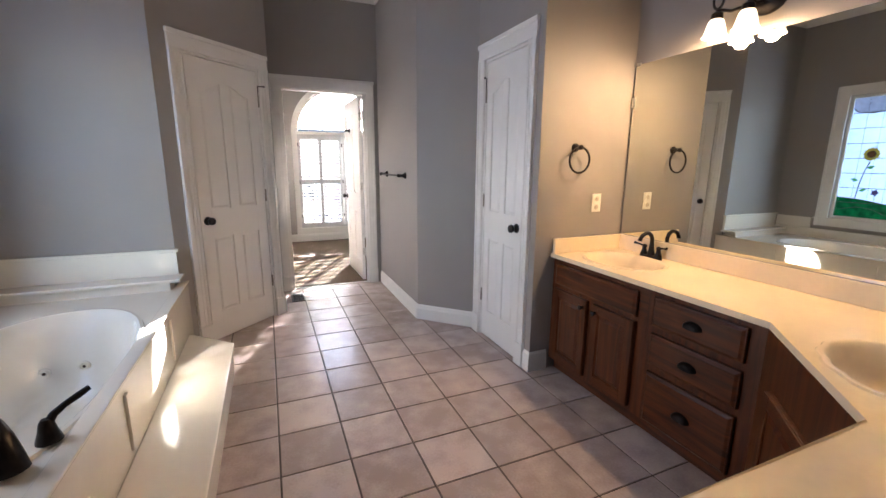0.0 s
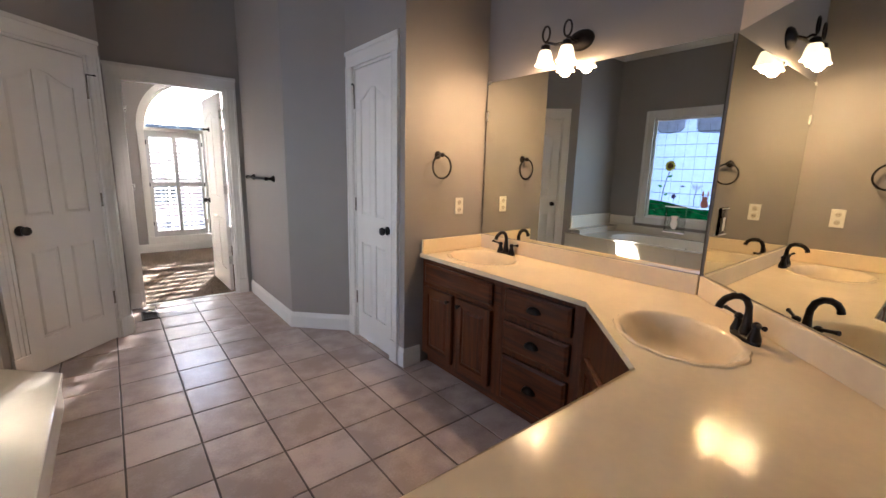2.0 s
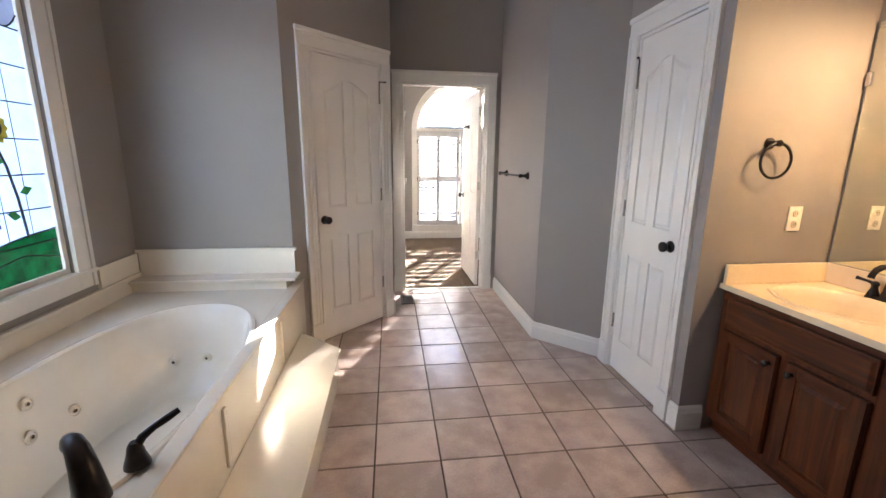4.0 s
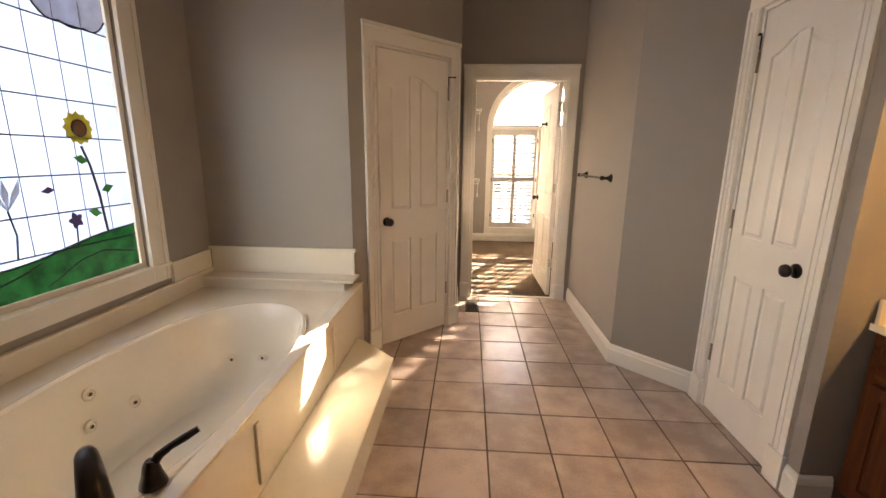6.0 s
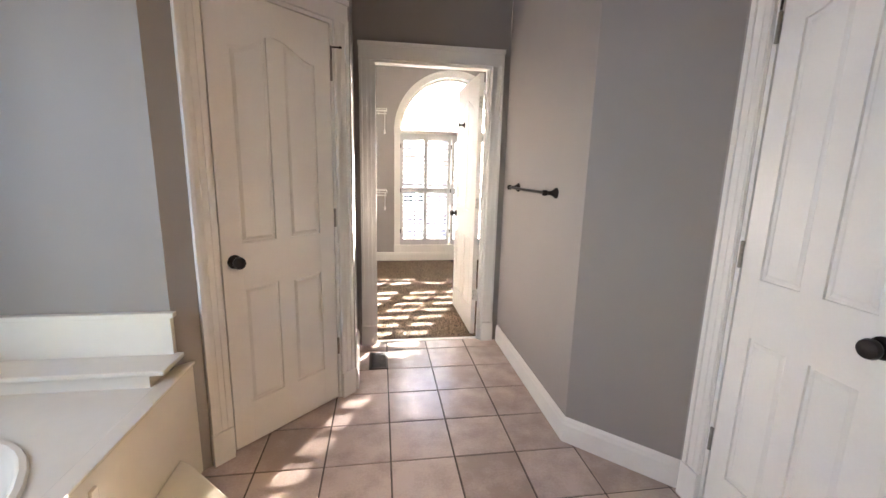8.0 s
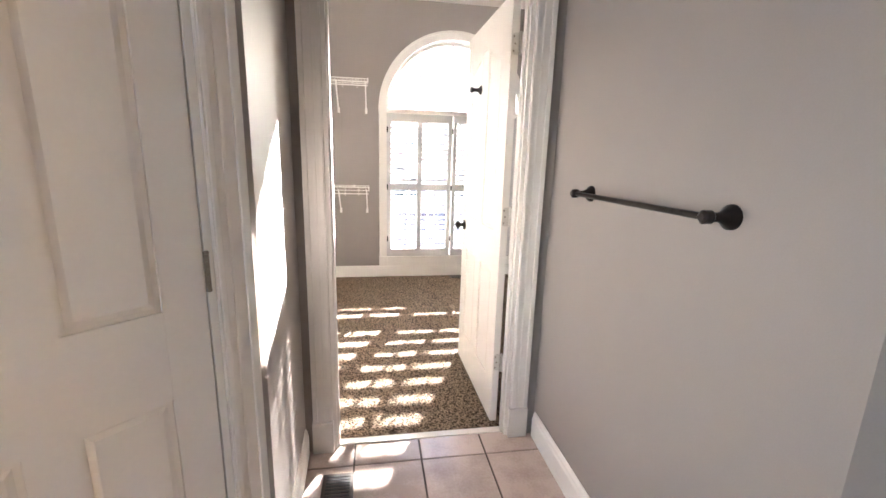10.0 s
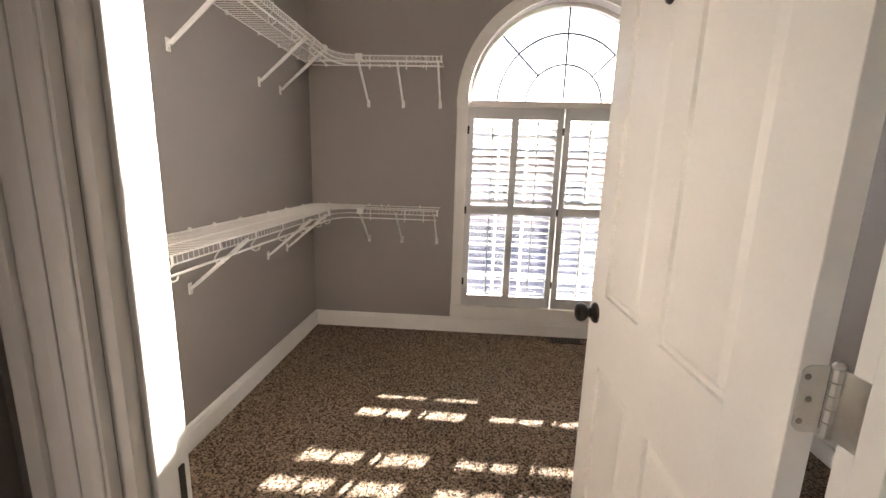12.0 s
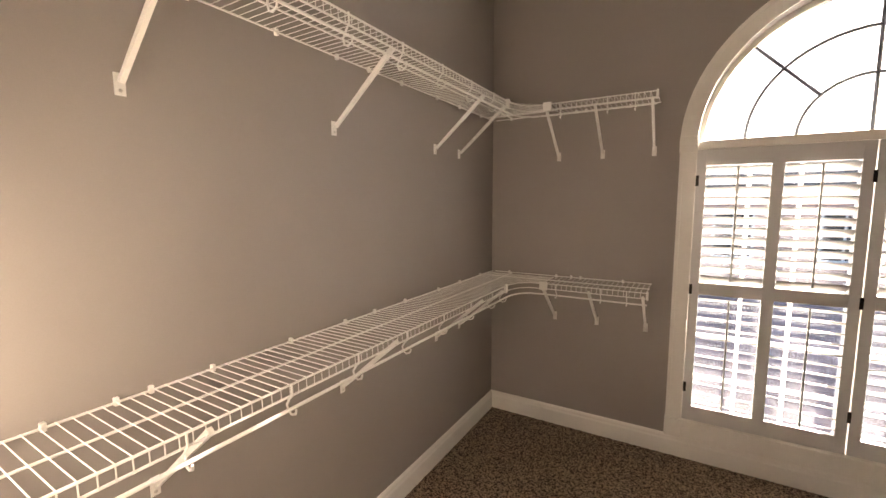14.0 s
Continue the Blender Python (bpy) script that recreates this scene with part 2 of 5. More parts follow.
def lathe(bm, profile, sides=24, m=None, sx=1.0, sy=1.0):
    """A turned shape: profile rows of radius and height about z."""
    rings = []
    for r, z in profile:
        rings.append([bm.verts.new((math.cos(k * math.tau / sides) * max(r, 1e-4) * sx, math.sin(k * math.tau / sides) * max(r, 1e-4) * sy, z)) for k in range(sides)])
    for a, b in zip(rings, rings[1:]):
        for k in range(sides):
            bm.faces.new((a[k], a[(k + 1) % sides], b[(k + 1) % sides], b[k]))
    bm.faces.new(rings[0])
    bm.faces.new(rings[-1])
    if m is not None:
        bmesh.ops.transform(bm, matrix=m, verts=[v for ring in rings for v in ring])
    return bm


def along(p0, p1):
    """Pose with x along p0 to p1, y to the outside (right), z up, at p0."""
    d = Vector((p1[0] - p0[0], p1[1] - p0[1], 0)).normalized()
    n = Vector((d.y, -d.x, 0))
    m = Matrix.Identity(4)
    m.col[0][:3], m.col[1][:3], m.col[2][:3], m.col[3][:3] = d, n, (0, 0, 1), (p0[0], p0[1], 0)
    return m


# ---- the setting: walls ----
HIGH = 3.08
THICK = 0.12
BASE = 0.135


def wall(name, p0, p1, label, opening=None, thick=THICK, mat=PAINT, z1=HIGH, ext=0.0):
    """A wall with the room on its left side; opening = (u0, u1, z0, z1)."""
    m = along(p0, p1)
    n = (Vector(p1) - Vector(p0)).length
    bm = bmesh.new()
    if not opening:
        box(bm, 0, 0, -0.05, n + ext, thick, z1)
    else:
        u0, u1, w0, w1 = opening
        box(bm, 0, 0, -0.05, u0, thick, z1)
        box(bm, u1, 0, -0.05, n + ext, thick, z1)
        box(bm, u0, 0, w1, u1, thick, z1)
        if w0 > 0:
            box(bm, u0, 0, -0.05, u1, thick, w0)
    bmesh.ops.transform(bm, matrix=m, verts=bm.verts)
    return tagged(put(name, bm, mat), label, "wall", kind="structure")


def run_profile(bm, prof, n, m, cut0=0.0, cut1=0.0):
    """A moulding: profile rows (depth into the room, z), swept n metres along x; cut0, cut1 mitre the ends."""
    a = [bm.verts.new(m @ Vector((cut0 * d, -d, z))) for d, z in prof]
    b = [bm.verts.new(m @ Vector((n - cut1 * d, -d, z))) for d, z in prof]
    k = len(prof)
    for i in range(k):
        bm.faces.new((a[i], a[(i + 1) % k], b[(i + 1) % k], b[i]))
    bm.faces.new(a)
    bm.faces.new(b)


BASE_PROF = [(0, 0), (0.016, 0), (0.016, 0.098), (0.012, 0.108), (0.011, 0.122), (0.004, BASE), (0, BASE)]
CROWN_PROF = [(0, HIGH), (0, HIGH - 0.085), (0.012, HIGH - 0.08), (0.03, HIGH - 0.055), (0.06, HIGH - 0.025), (0.07, HIGH - 0.01), (0.07, HIGH)]


def baseboard(p0, p1, u0=0.0, u1=None, cut0=0.0, cut1=0.0):
    m = along(p0, p1)
    n = (Vector(p1) - Vector(p0)).length
    u1 = n if u1 is None else u1
    bm = bmesh.new()
    run_profile(bm, BASE_PROF, u1 - u0, m @ Matrix.Translation((u0, 0, 0)), cut0, cut1)
    return tagged(put("baseboard", bm, TRIM), "white painted moulded baseboard along the wall", "baseboard", kind="structure")


def crown(p0, p1, cut0=0.0, cut1=0.0):
    m = along(p0, p1)
    bm = bmesh.new()
    run_profile(bm, CROWN_PROF, (Vector(p1) - Vector(p0)).length, m, cut0, cut1)
    return tagged(put("crown_trim", bm, TRIM), "white painted crown moulding under the ceiling", "trim", kind="structure")


S0, S1, V1, V2, R1, D1, H1, H2 = (-1.9, -2.245), (1.2, -2.245), (1.98, -1.465), (1.98, 0.095), (1.27, 0.095), (1.27, 0.93), (0.90, 1.30), (0.90, 2.60)
L1, L2, A1, A2 = (-0.225, 2.60), (-0.20, 1.93), (-0.895, 1.235), (-1.9, 1.235)
DOOR_TOP = 2.115
GREY = "taupe-grey painted plaster wall"
wall("wall_south", S0, S1, "taupe painted wall behind the vanity end with an entrance", (0.95, 1.86, 0, DOOR_TOP))
wall("wall_vanity_corner", S1, V1, "taupe painted diagonal wall behind the corner sink")
wall("wall_vanity", V1, V2, "taupe painted wall behind the long mirror")
wall("wall_towel_ring", V2, (1.37, 0.095), "tan-looking taupe wall with a towel ring", thick=0.10)
wall("wall_linen", R1, D1, "taupe painted wall around the linen closet door", (0.155, 0.715, 0, DOOR_TOP), thick=0.10)
wall("wall_hall_corner", D1, H1, "taupe-grey diagonal wall between linen door and passage")
wall("wall_hall_east", H1, H2, "taupe-grey wall of the passage with a towel bar", thick=0.10)
wall("wall_closet_front", (2.1, 2.60), (-1.14, 2.60), "taupe wall between passage and walk-in closet", (1.335, 2.20, 0, DOOR_TOP), thick=0.088)
wall("wall_hall_west", L1, L2, "taupe-grey passage wall lit by low sunlight", thick=0.08)
wall("wall_water_closet", L2, A1, "taupe-grey diagonal wall around the toilet room door", (0.115, 0.785, 0, DOOR_TOP))
wall("wall_tub_back", A1, A2, "taupe-grey wall at the foot of the tub")
WIN_Y0, WIN_Y1, WIN_Z0, WIN_Z1 = -0.58, 0.675, 0.77, 2.15
wall("wall_west", A2, S0, "taupe-grey wall with the stained glass window", (1.235 - WIN_Y1, 1.235 - WIN_Y0, WIN_Z0, WIN_Z1), thick=0.14)
# unseen shell added beyond the entrance to close the place; shut doors get backs
wall("added_wall_entry_west", (-1.0, -3.6), (-1.0, -2.365), "unseen plain wall added to close off the entrance", mat=ROOMBACK)
wall("added_wall_entry_south", (0.0, -3.6), (-1.0, -3.6), "unseen plain wall added to close off the entrance", mat=ROOMBACK)
wall("added_wall_entry_east", (0.0, -2.365), (0.0, -3.6), "unseen plain wall added to close off the entrance", mat=ROOMBACK)

# walk-in closet
CX0, CX1, CY0, CY1 = -1.02, 2.1, 2.688, 5.57
WX, WR, SPRING, WB = 0.985, 0.745, 1.89, 0.215
wall("wall_closet_east", (CX1, CY0), (CX1, CY1), "taupe-grey closet wall", ext=0.2)
wall("wall_closet_west", (CX0, CY1), (CX0, CY0), "taupe-grey closet wall carrying wire shelves")
bm = bmesh.new()
WT = 0.2
box(bm, CX0 - 0.12, CY1, -0.05, WX - WR, CY1 + WT, HIGH)
box(bm, WX + WR, CY1, -0.05, CX1, CY1 + WT, HIGH)
box(bm, WX - WR, CY1, -0.05, WX + WR, CY1 + WT, WB)
N = 32
for i in range(N):
    a0, a1 = math.pi * (1 - i / N), math.pi * (1 - (i + 1) / N)
    x0, x1 = WX + WR * math.cos(a0), WX + WR * math.cos(a1)
    prism(bm, [(x0, SPRING + WR * math.sin(a0)), (x1, SPRING + WR * math.sin(a1)), (x1, HIGH), (x0, HIGH)], WT, Matrix.Translation((0, CY1, 0)))
tagged(put("wall_closet_window", bm, PAINT), "taupe-grey closet wall with an arched window", "wall", kind="structure")

# ceilings and floors
tagged(put("ceiling", boxed(-2.05, -2.4, HIGH, 2.15, 2.64, HIGH + 0.1), CEIL), "flat white bathroom ceiling", "ceiling", kind="structure")
tagged(put("ceiling_closet", boxed(-1.2, 2.64, HIGH, 2.3, 5.8, HIGH + 0.1), CEIL), "flat white closet ceiling", "ceiling", kind="structure")
# ceiling and floor of the unseen shell added beyond the entrance
tagged(put("added_ceiling_entry", boxed(-1.15, -3.75, 2.5, 0.15, -2.37, 2.6), CEIL), "unseen plain white ceiling added to close off the entrance", "ceiling", kind="structure")
tagged(put("added_floor_entry", boxed(-1.15, -3.75, -0.08, 0.15, -2.25, -0.004), CARPET), "unseen brown carpet floor added beyond the entrance", "floor", kind="structure")
floor_bath = tagged(put("floor_bath", boxed(-2.0, -2.25, -0.08, 2.1, 2.655, -0.005), GROUT), "pinkish square ceramic floor tiles with dark grout", "floor", kind="structure")

# pile carpet: an uneven sheet
nx, ny = 300, 280
gx, gy = np.meshgrid(np.linspace(CX0, CX1, nx), np.linspace(2.668, CY1, ny), indexing="ij")
rng = np.random.default_rng(4)
gz = 0.004 + rng.uniform(-0.0018, 0.0026, gx.shape)
verts = np.stack([gx, gy, gz], -1).reshape(-1, 3)
idx = np.arange(nx * ny).reshape(nx, ny)
quads = np.stack([idx[:-1, :-1], idx[1:, :-1], idx[1:, 1:], idx[:-1, 1:]], -1).reshape(-1, 4)
me = bpy.data.meshes.new("floor_closet")
me.from_pydata(verts.tolist(), [], quads.tolist())
me.materials.append(CARPET)
tagged(new("floor_closet", me), "brown speckled cut-pile carpet with sunlit stripes", "carpet", kind="structure")
tagged(put("floor_closet_base", boxed(-1.2, 2.65, -0.1, 2.2, 5.75, -0.006), GROUT), "plain subfloor under the carpet", "floor", kind="structure")
tagged(put("threshold", boxed(-0.10, 2.628, -0.004, 0.765, 2.668, 0.005, 0.002), TRIM), "pale strip between tile and carpet", "threshold", kind="structure")

# baseboards and crowns
baseboard(R1, D1, 0.0, 0.06, cut0=-1)
baseboard(V2, R1, 0.58, None, cut1=-1)
baseboard(D1, H1, 0.0, None, cut1=-0.41)
baseboard(H1, H2, 0.0, 1.28, cut0=-0.41)
baseboard(L1, L2, 0.02, None)
baseboard((CX1, CY1), (CX0, CY1), 0, None, cut0=1, cut1=1)
baseboard((CX0, CY1), (CX0, CY0), cut0=1, cut1=1)
baseboard((CX1, CY0), (CX1, CY1), cut0=1, cut1=1)
baseboard((CX0, CY0), (-0.205, CY0), cut0=1)
baseboard((0.86, CY0), (CX1, CY0), cut1=1)
ring = [S0, S1, V1, V2, R1, D1, H1, H2, L1, L2, A1, A2]
for i, p in enumerate(ring):
    q, o, s = ring[(i + 1) % 12], ring[i - 1], ring[(i + 2) % 12]

    def mitre(a, b, c):
        d0, d1 = Vector(b) - Vector(a), Vector(c) - Vector(b)
        return math.tan(math.atan2(d0.x * d1.y - d0.y * d1.x, d0.dot(d1)) / 2)
    crown(p, q, mitre(o, p, q), mitre(p, q, s))
for a, b in (((CX0, CY0), (CX1, CY0)), ((CX1, CY0), (CX1, CY1)), ((CX1, CY1), (CX0, CY1)), ((CX0, CY1), (CX0, CY0))):
    crown(a, b, 1, 1)


# ---- doors ----
CAS = 0.088


def casing(m, u0, u1, top=DOOR_TOP, label="white moulded door casing with plinth blocks"):
    """Trim round an opening on the room side of a wall pose m (room is at -y)."""
    t = thing("door_casing", label, "door trim", m=m)
    t["kind"] = "structure"
    for side, a in ((-1, u0), (1, u1)):
        bm = bmesh.new()
        x0, x1 = (a - CAS, a) if side < 0 else (a, a + CAS)
        box(bm, x0, -0.014, 0.16, x1, 0, top)
        o = a - CAS if side < 0 else a + CAS
        box(bm, o, -0.022, 0.16, o - side * 0.022, -0.0135, top, 0.003)
        box(bm, a + side * 0.004, -0.018, 0.16, a + side * 0.018, -0.0135, top, 0.002)
        box(bm, a + side * 0.034, -0.0165, 0.16, a + side * 0.044, -0.0135, top, 0.001)
        part("casing_leg", bm, TRIM, t)
        part("plinth_block", boxed(x0 - 0.004, -0.026, 0.001, x1 + 0.004, 0, 0.16, 0.004), TRIM, t)
    bm = bmesh.new()
    box(bm, u0 - CAS, -0.015, top, u1 + CAS, 0, top + 0.085)
    box(bm, u0 - CAS - 0.006, -0.024, top + 0.085, u1 + CAS + 0.006, 0, top + 0.115, 0.004)
    box(bm, u0 - CAS - 0.002, -0.02, top - 0.002, u1 + CAS + 0.002, -0.0145, top + 0.012, 0.002)
    part("casing_head", bm, TRIM, t)
    return t


def jamb(m, u0, u1, depth, stop):
    t = thing("door_jamb", "white painted door jamb lining the opening", "door frame", m=m)
    t["kind"] = "structure"
    for a, b in ((u0, u0 + 0.018), (u1 - 0.018, u1)):
        part("jamb_side", boxed(a, 0.001, 0, b, depth - 0.001, DOOR_TOP), TRIM, t)
    part("jamb_head", boxed(u0 + 0.018, 0.001, DOOR_TOP - 0.018, u1 - 0.018, depth - 0.001, DOOR_TOP), TRIM, t)
    for a, b in ((u0 + 0.018, u0 + 0.028), (u1 - 0.028, u1 - 0.018)):
        part("door_stop", boxed(a, stop, 0, b, stop + 0.035, DOOR_TOP - 0.018, 0.002), TRIM, t)
    return t


def knob(parent, x, z, y, side):
    """A dark round knob on a rose; side is the sign of y it points to."""
    bm = bmesh.new()
    prof = [(0.032, 0), (0.032, 0.006), (0.026, 0.012), (0.016, 0.016), (0.014, 0.024), (0.018, 0.029), (0.026, 0.036), (0.029, 0.046), (0.026, 0.056), (0.015, 0.063), (0.0, 0.065)]
    lathe(bm, prof, 20, Matrix.Translation((x, y, z)) @ Matrix.Rotation(radians(90 if side < 0 else -90), 4, "X"))
    return part("door_knob", bm, BRONZE, parent, "dark bronze round door knob", True)


def hinge(parent, x, y, z, mat):
    bm = bmesh.new()
    for k in range(5):
        tube(bm, [(x, y, z - 0.044 + k * 0.0178), (x, y, z - 0.044 + k * 0.0178 + 0.0165)], 0.0065, 8)
    lathe(bm, [(0.004, -0.05), (0.0075, -0.047), (0.0075, -0.044)], 8, Matrix.Translation((x, y, z)))
    lathe(bm, [(0.0075, 0.045), (0.0075, 0.048), (0.004, 0.052)], 8, Matrix.Translation((x, y, z)))
    return part("hinge", bm, mat, parent, smooth=True)


def rounded_plate(bm, x, y0, y1, z0, z1, d, round_low):
    """A thin plate in the yz plane with two rounded corners on its low-y or high-y side."""
    rad, pts = 0.012, []
    for cy, cz, a in ((y1 - rad, z1 - rad, 0), (y0 + rad, z1 - rad, 90), (y0 + rad, z0 + rad, 180), (y1 - rad, z0 + rad, 270)):
        if (cy < (y0 + y1) / 2) == round_low:
            pts += [(cy + rad * math.cos(radians(a + k * 18)), cz + rad * math.sin(radians(a + k * 18))) for k in range(6)]
        else:
            pts.append((y1 if cy > (y0 + y1) / 2 else y0, z1 if cz > (z0 + z1) / 2 else z0))
    prism(bm, pts, d, Matrix.Translation((x, 0, 0)) @ Matrix(((0, 1, 0, 0), (1, 0, 0, 0), (0, 0, 1, 0), (0, 0, 0, 1))))


def open_hinge(parent, z):
    """A butt hinge seen open: knuckle, the leaf let into the door's edge and the leaf on the jamb, with screws."""
    h_ = hinge(parent, -0.007, -0.006, z, NICKEL)
    bm = bmesh.new()
    rounded_plate(bm, -0.0022, 0.0, 0.031, z - 0.045, z + 0.045, 0.002, False)
    part("hinge_leaf", bm, NICKEL, h_)
    bm = bmesh.new()
    box(bm, -0.052, -0.0098, z - 0.045, -0.012, -0.0078, z + 0.045, 0.0006)
    part("jamb_leaf", bm, NICKEL, h_)
    for dy, dz in ((0.024, 0.03), (0.018, 0.0), (0.024, -0.03)):
        bm = bmesh.new()
        lathe(bm, [(0.0042, 0), (0.0038, 0.0008), (0.0, 0.001)], 10, Matrix.Translation((-0.0022, dy, z + dz)) @ Matrix.Rotation(radians(-90), 4, "Y"))
        part("screw", bm, HINGE, h_)


def door_leaf(name, label, w, h, m, mirror_arch=False):
    """A four-panel moulded door: x 0..w, thickness y 0..0.035, z 0..h; upper panels under one shared arch."""
    t = thing(name, label, "door", m=m)
    st, mid = 0.105 * w / 0.69, 0.09 * w / 0.69
    z_b, z_l0, z_l1, z_t = 0.215, 0.80, 1.015, h - 0.145
    arch = 0.075
    core = boxed(0.004, 0.010, 0.004, w - 0.004, 0.025, h - 0.004)
    part("door_core", core, DOOR, t)
    for a, b in ((0, st), (w - st, w)):
        part("stile", boxed(a, 0, 0, b, 0.035, h, 0.0015), DOOR, t)
    for a, b in ((0, z_b), (z_l0, z_l1)):
        part("rail", boxed(st, 0.0003, a, w - st, 0.0347, b), DOOR, t)
    c0, c1 = (w - mid) / 2, (w + mid) / 2

    def top(x):
        s = abs(x - w / 2) / (w / 2 - st)
        return z_t - arch * (0.5 - 0.5 * math.cos(math.pi * min(s, 1.0)))
    for a, b in ((z_b, z_l0), (z_l1, top(c0))):
        part("mullion", boxed(c0, 0.0003, a, c1, 0.0347, b), DOOR, t)
    xs = [st + (w - 2 * st) * i / 20 for i in range(21)]
    bm = bmesh.new()
    prism(bm, [(x, top(x)) for x in xs] + [(w - st, h), (st, h)], 0.0344, Matrix.Translation((0, 0.0003, 0)))
    part("rail", bm, DOOR, t)
    for a, b in ((st, c0), (c1, w - st)):
        for face in (-1, 1):
            g = 0.012
            lo = [(a + g, z_b + g), (b - g, z_b + g), (b - g, z_l0 - g), (a + g, z_l0 - g)]
            xr = [b - g - (b - a - 2 * g) * i / 10 for i in range(11)]
            up = [(a + g, z_l1 + g), (b - g, z_l1 + g)] + [(x, top(x) - g) for x in xr]
            for pts in (lo, up):
                bm = bmesh.new()
                if face < 0:
                    prism(bm, pts, -0.008, Matrix.Translation((0, 0.010, 0)), 0.018, -0.0065)
                else:
                    prism(bm, pts, 0.008, Matrix.Translation((0, 0.025, 0)), 0.018, 0.0065)
                part("door_panel", bm, DOOR, t)
    return t


def pin_stop(parent, x, y, z):
    """A hinge-pin door stop: two short arms with pads."""
    bm = bmesh.new()
    tube(bm, [(x, y, z - 0.016), (x, y, z + 0.05)], 0.004, 8)
    tube(bm, [(x, y, z + 0.045), (x - 0.035, y - 0.03, z + 0.045)], 0.004, 8)
    lathe(bm, [(0.009, 0), (0.009, 0.008), (0.004, 0.012)], 10, Matrix.Translation((x - 0.035, y - 0.03, z + 0.040)))
    return part("hinge_pin_stop", bm, BRONZE, parent, smooth=True)


# linen closet door (closed), in the wall beside the vanity
mR = along(R1, D1)
casing(mR, 0.155, 0.715)
jamb(mR, 0.155, 0.715, 0.10, 0.045)
d = door_leaf("linen_door", "closed white four-panel linen door with dark knob", 0.518, 2.085, mR @ Matrix.Translation((0.176, 0.006, 0.008)))
knob(d, 0.052, 0.935, 0.0, -1)
for z in (0.33, 1.09, 1.86):
    hinge(d, 0.523, -0.006, z, HINGE)
pin_stop(d, 0.523, -0.008, 1.93)
# toilet room door (closed), in the diagonal wall
mL = along(L2, A1)
casing(mL, 0.115, 0.785)
jamb(mL, 0.115, 0.785, THICK, 0.045)
d = door_leaf("toilet_room_door", "closed white four-panel door beside the tub", 0.623, 2.085, mL @ Matrix.Translation((0.136, 0.006, 0.008)))
knob(d, 0.568, 0.935, 0.0, -1)
for z in (0.33, 1.09, 1.86):
    hinge(d, -0.005, -0.006, z, HINGE)
pin_stop(d, -0.005, -0.008, 1.93)
# unseen plain backs added behind the two shut doors to keep sunlight from leaking in
for m_, w_ in ((mR, 0.72), (mL, 0.82)):
    bk = put("light_blocker_behind_door", boxed(0.05, 0.125, -0.05, w_, 0.16, 2.3, m=m_), ROOMBACK)
    tagged(bk, "unseen plain panel added to block light behind the door", "wall", kind="structure")
# closet door, opened into the closet
mC = along((2.1, 2.60), (-1.14, 2.60))
casing(mC, 1.335, 2.20)
jamb(mC, 1.335, 2.20, 0.088, 0.02)
mCi = along((-1.14, 2.688), (2.1, 2.688))
casing(mCi, 1.04, 1.905)
OPEN = 91.0
mD = pose(0.737, 2.708, 0.012, 0, 0, OPEN)
d = door_leaf("closet_door", "open white four-panel door with robe hook", 0.80, 2.08, mD)
knob(d, 0.740, 0.945, 0.035, 1)
knob(d, 0.740, 0.945, 0.0, -1)
for z in (0.34, 1.10, 1.87):
    open_hinge(d, z)
hook = thing("robe_hook", "dark bronze robe hook on the open door", "hook", m=mD @ Matrix.Translation((0.48, 0.035, 1.745)))
bm = bmesh.new()
lathe(bm, [(0.026, 0), (0.024, 0.006), (0.012, 0.014), (0.009, 0.03), (0.011, 0.045), (0.016, 0.052), (0.012, 0.06)], 16, Matrix.Rotation(radians(-90), 4, "X"))
part("hook_post", bm, BRONZE, hook, smooth=True)
strike = thing("strike_plate", "dark metal strike plate in the door jamb", "strike plate", m=pose(-0.080, 2.66, 0.95))
part("plate", boxed(-0.001, -0.014, -0.03, 0.002, 0.014, 0.03, 0.0008), BRONZE, strike)


# ---- closet window, shutters ----
def arc(cx, cz, r, a0, a1, n):
    return [(cx + r * math.cos(a0 + (a1 - a0) * i / n), cz + r * math.sin(a0 + (a1 - a0) * i / n)) for i in range(n + 1)]


def arch_band(bm, r0, r1, y0, y1, n=36):
    for i in range(n):
        a0, a1 = math.pi * i / n, math.pi * (i + 1) / n
        q = [(WX + r * math.cos(a), SPRING + r * math.sin(a)) for r, a in ((r0, a0), (r1, a0), (r1, a1), (r0, a1))]
        prism(bm, q, y1 - y0, Matrix.Translation((0, y0, 0)))
    bmesh.ops.remove_doubles(bm, verts=bm.verts, dist=1e-5)


win = thing("window_1", "tall arched window with white casing and clear glass", "window")
win["kind"] = "structure"
bm = bmesh.new()
arch_band(bm, WR, WR + 0.085, CY1 - 0.016, CY1)
part("arched_casing", bm, TRIM, win)
bm = bmesh.new()
arch_band(bm, WR + 0.066, WR + 0.088, CY1 - 0.026, CY1 - 0.0155)
part("casing_bead", bm, TRIM, win)
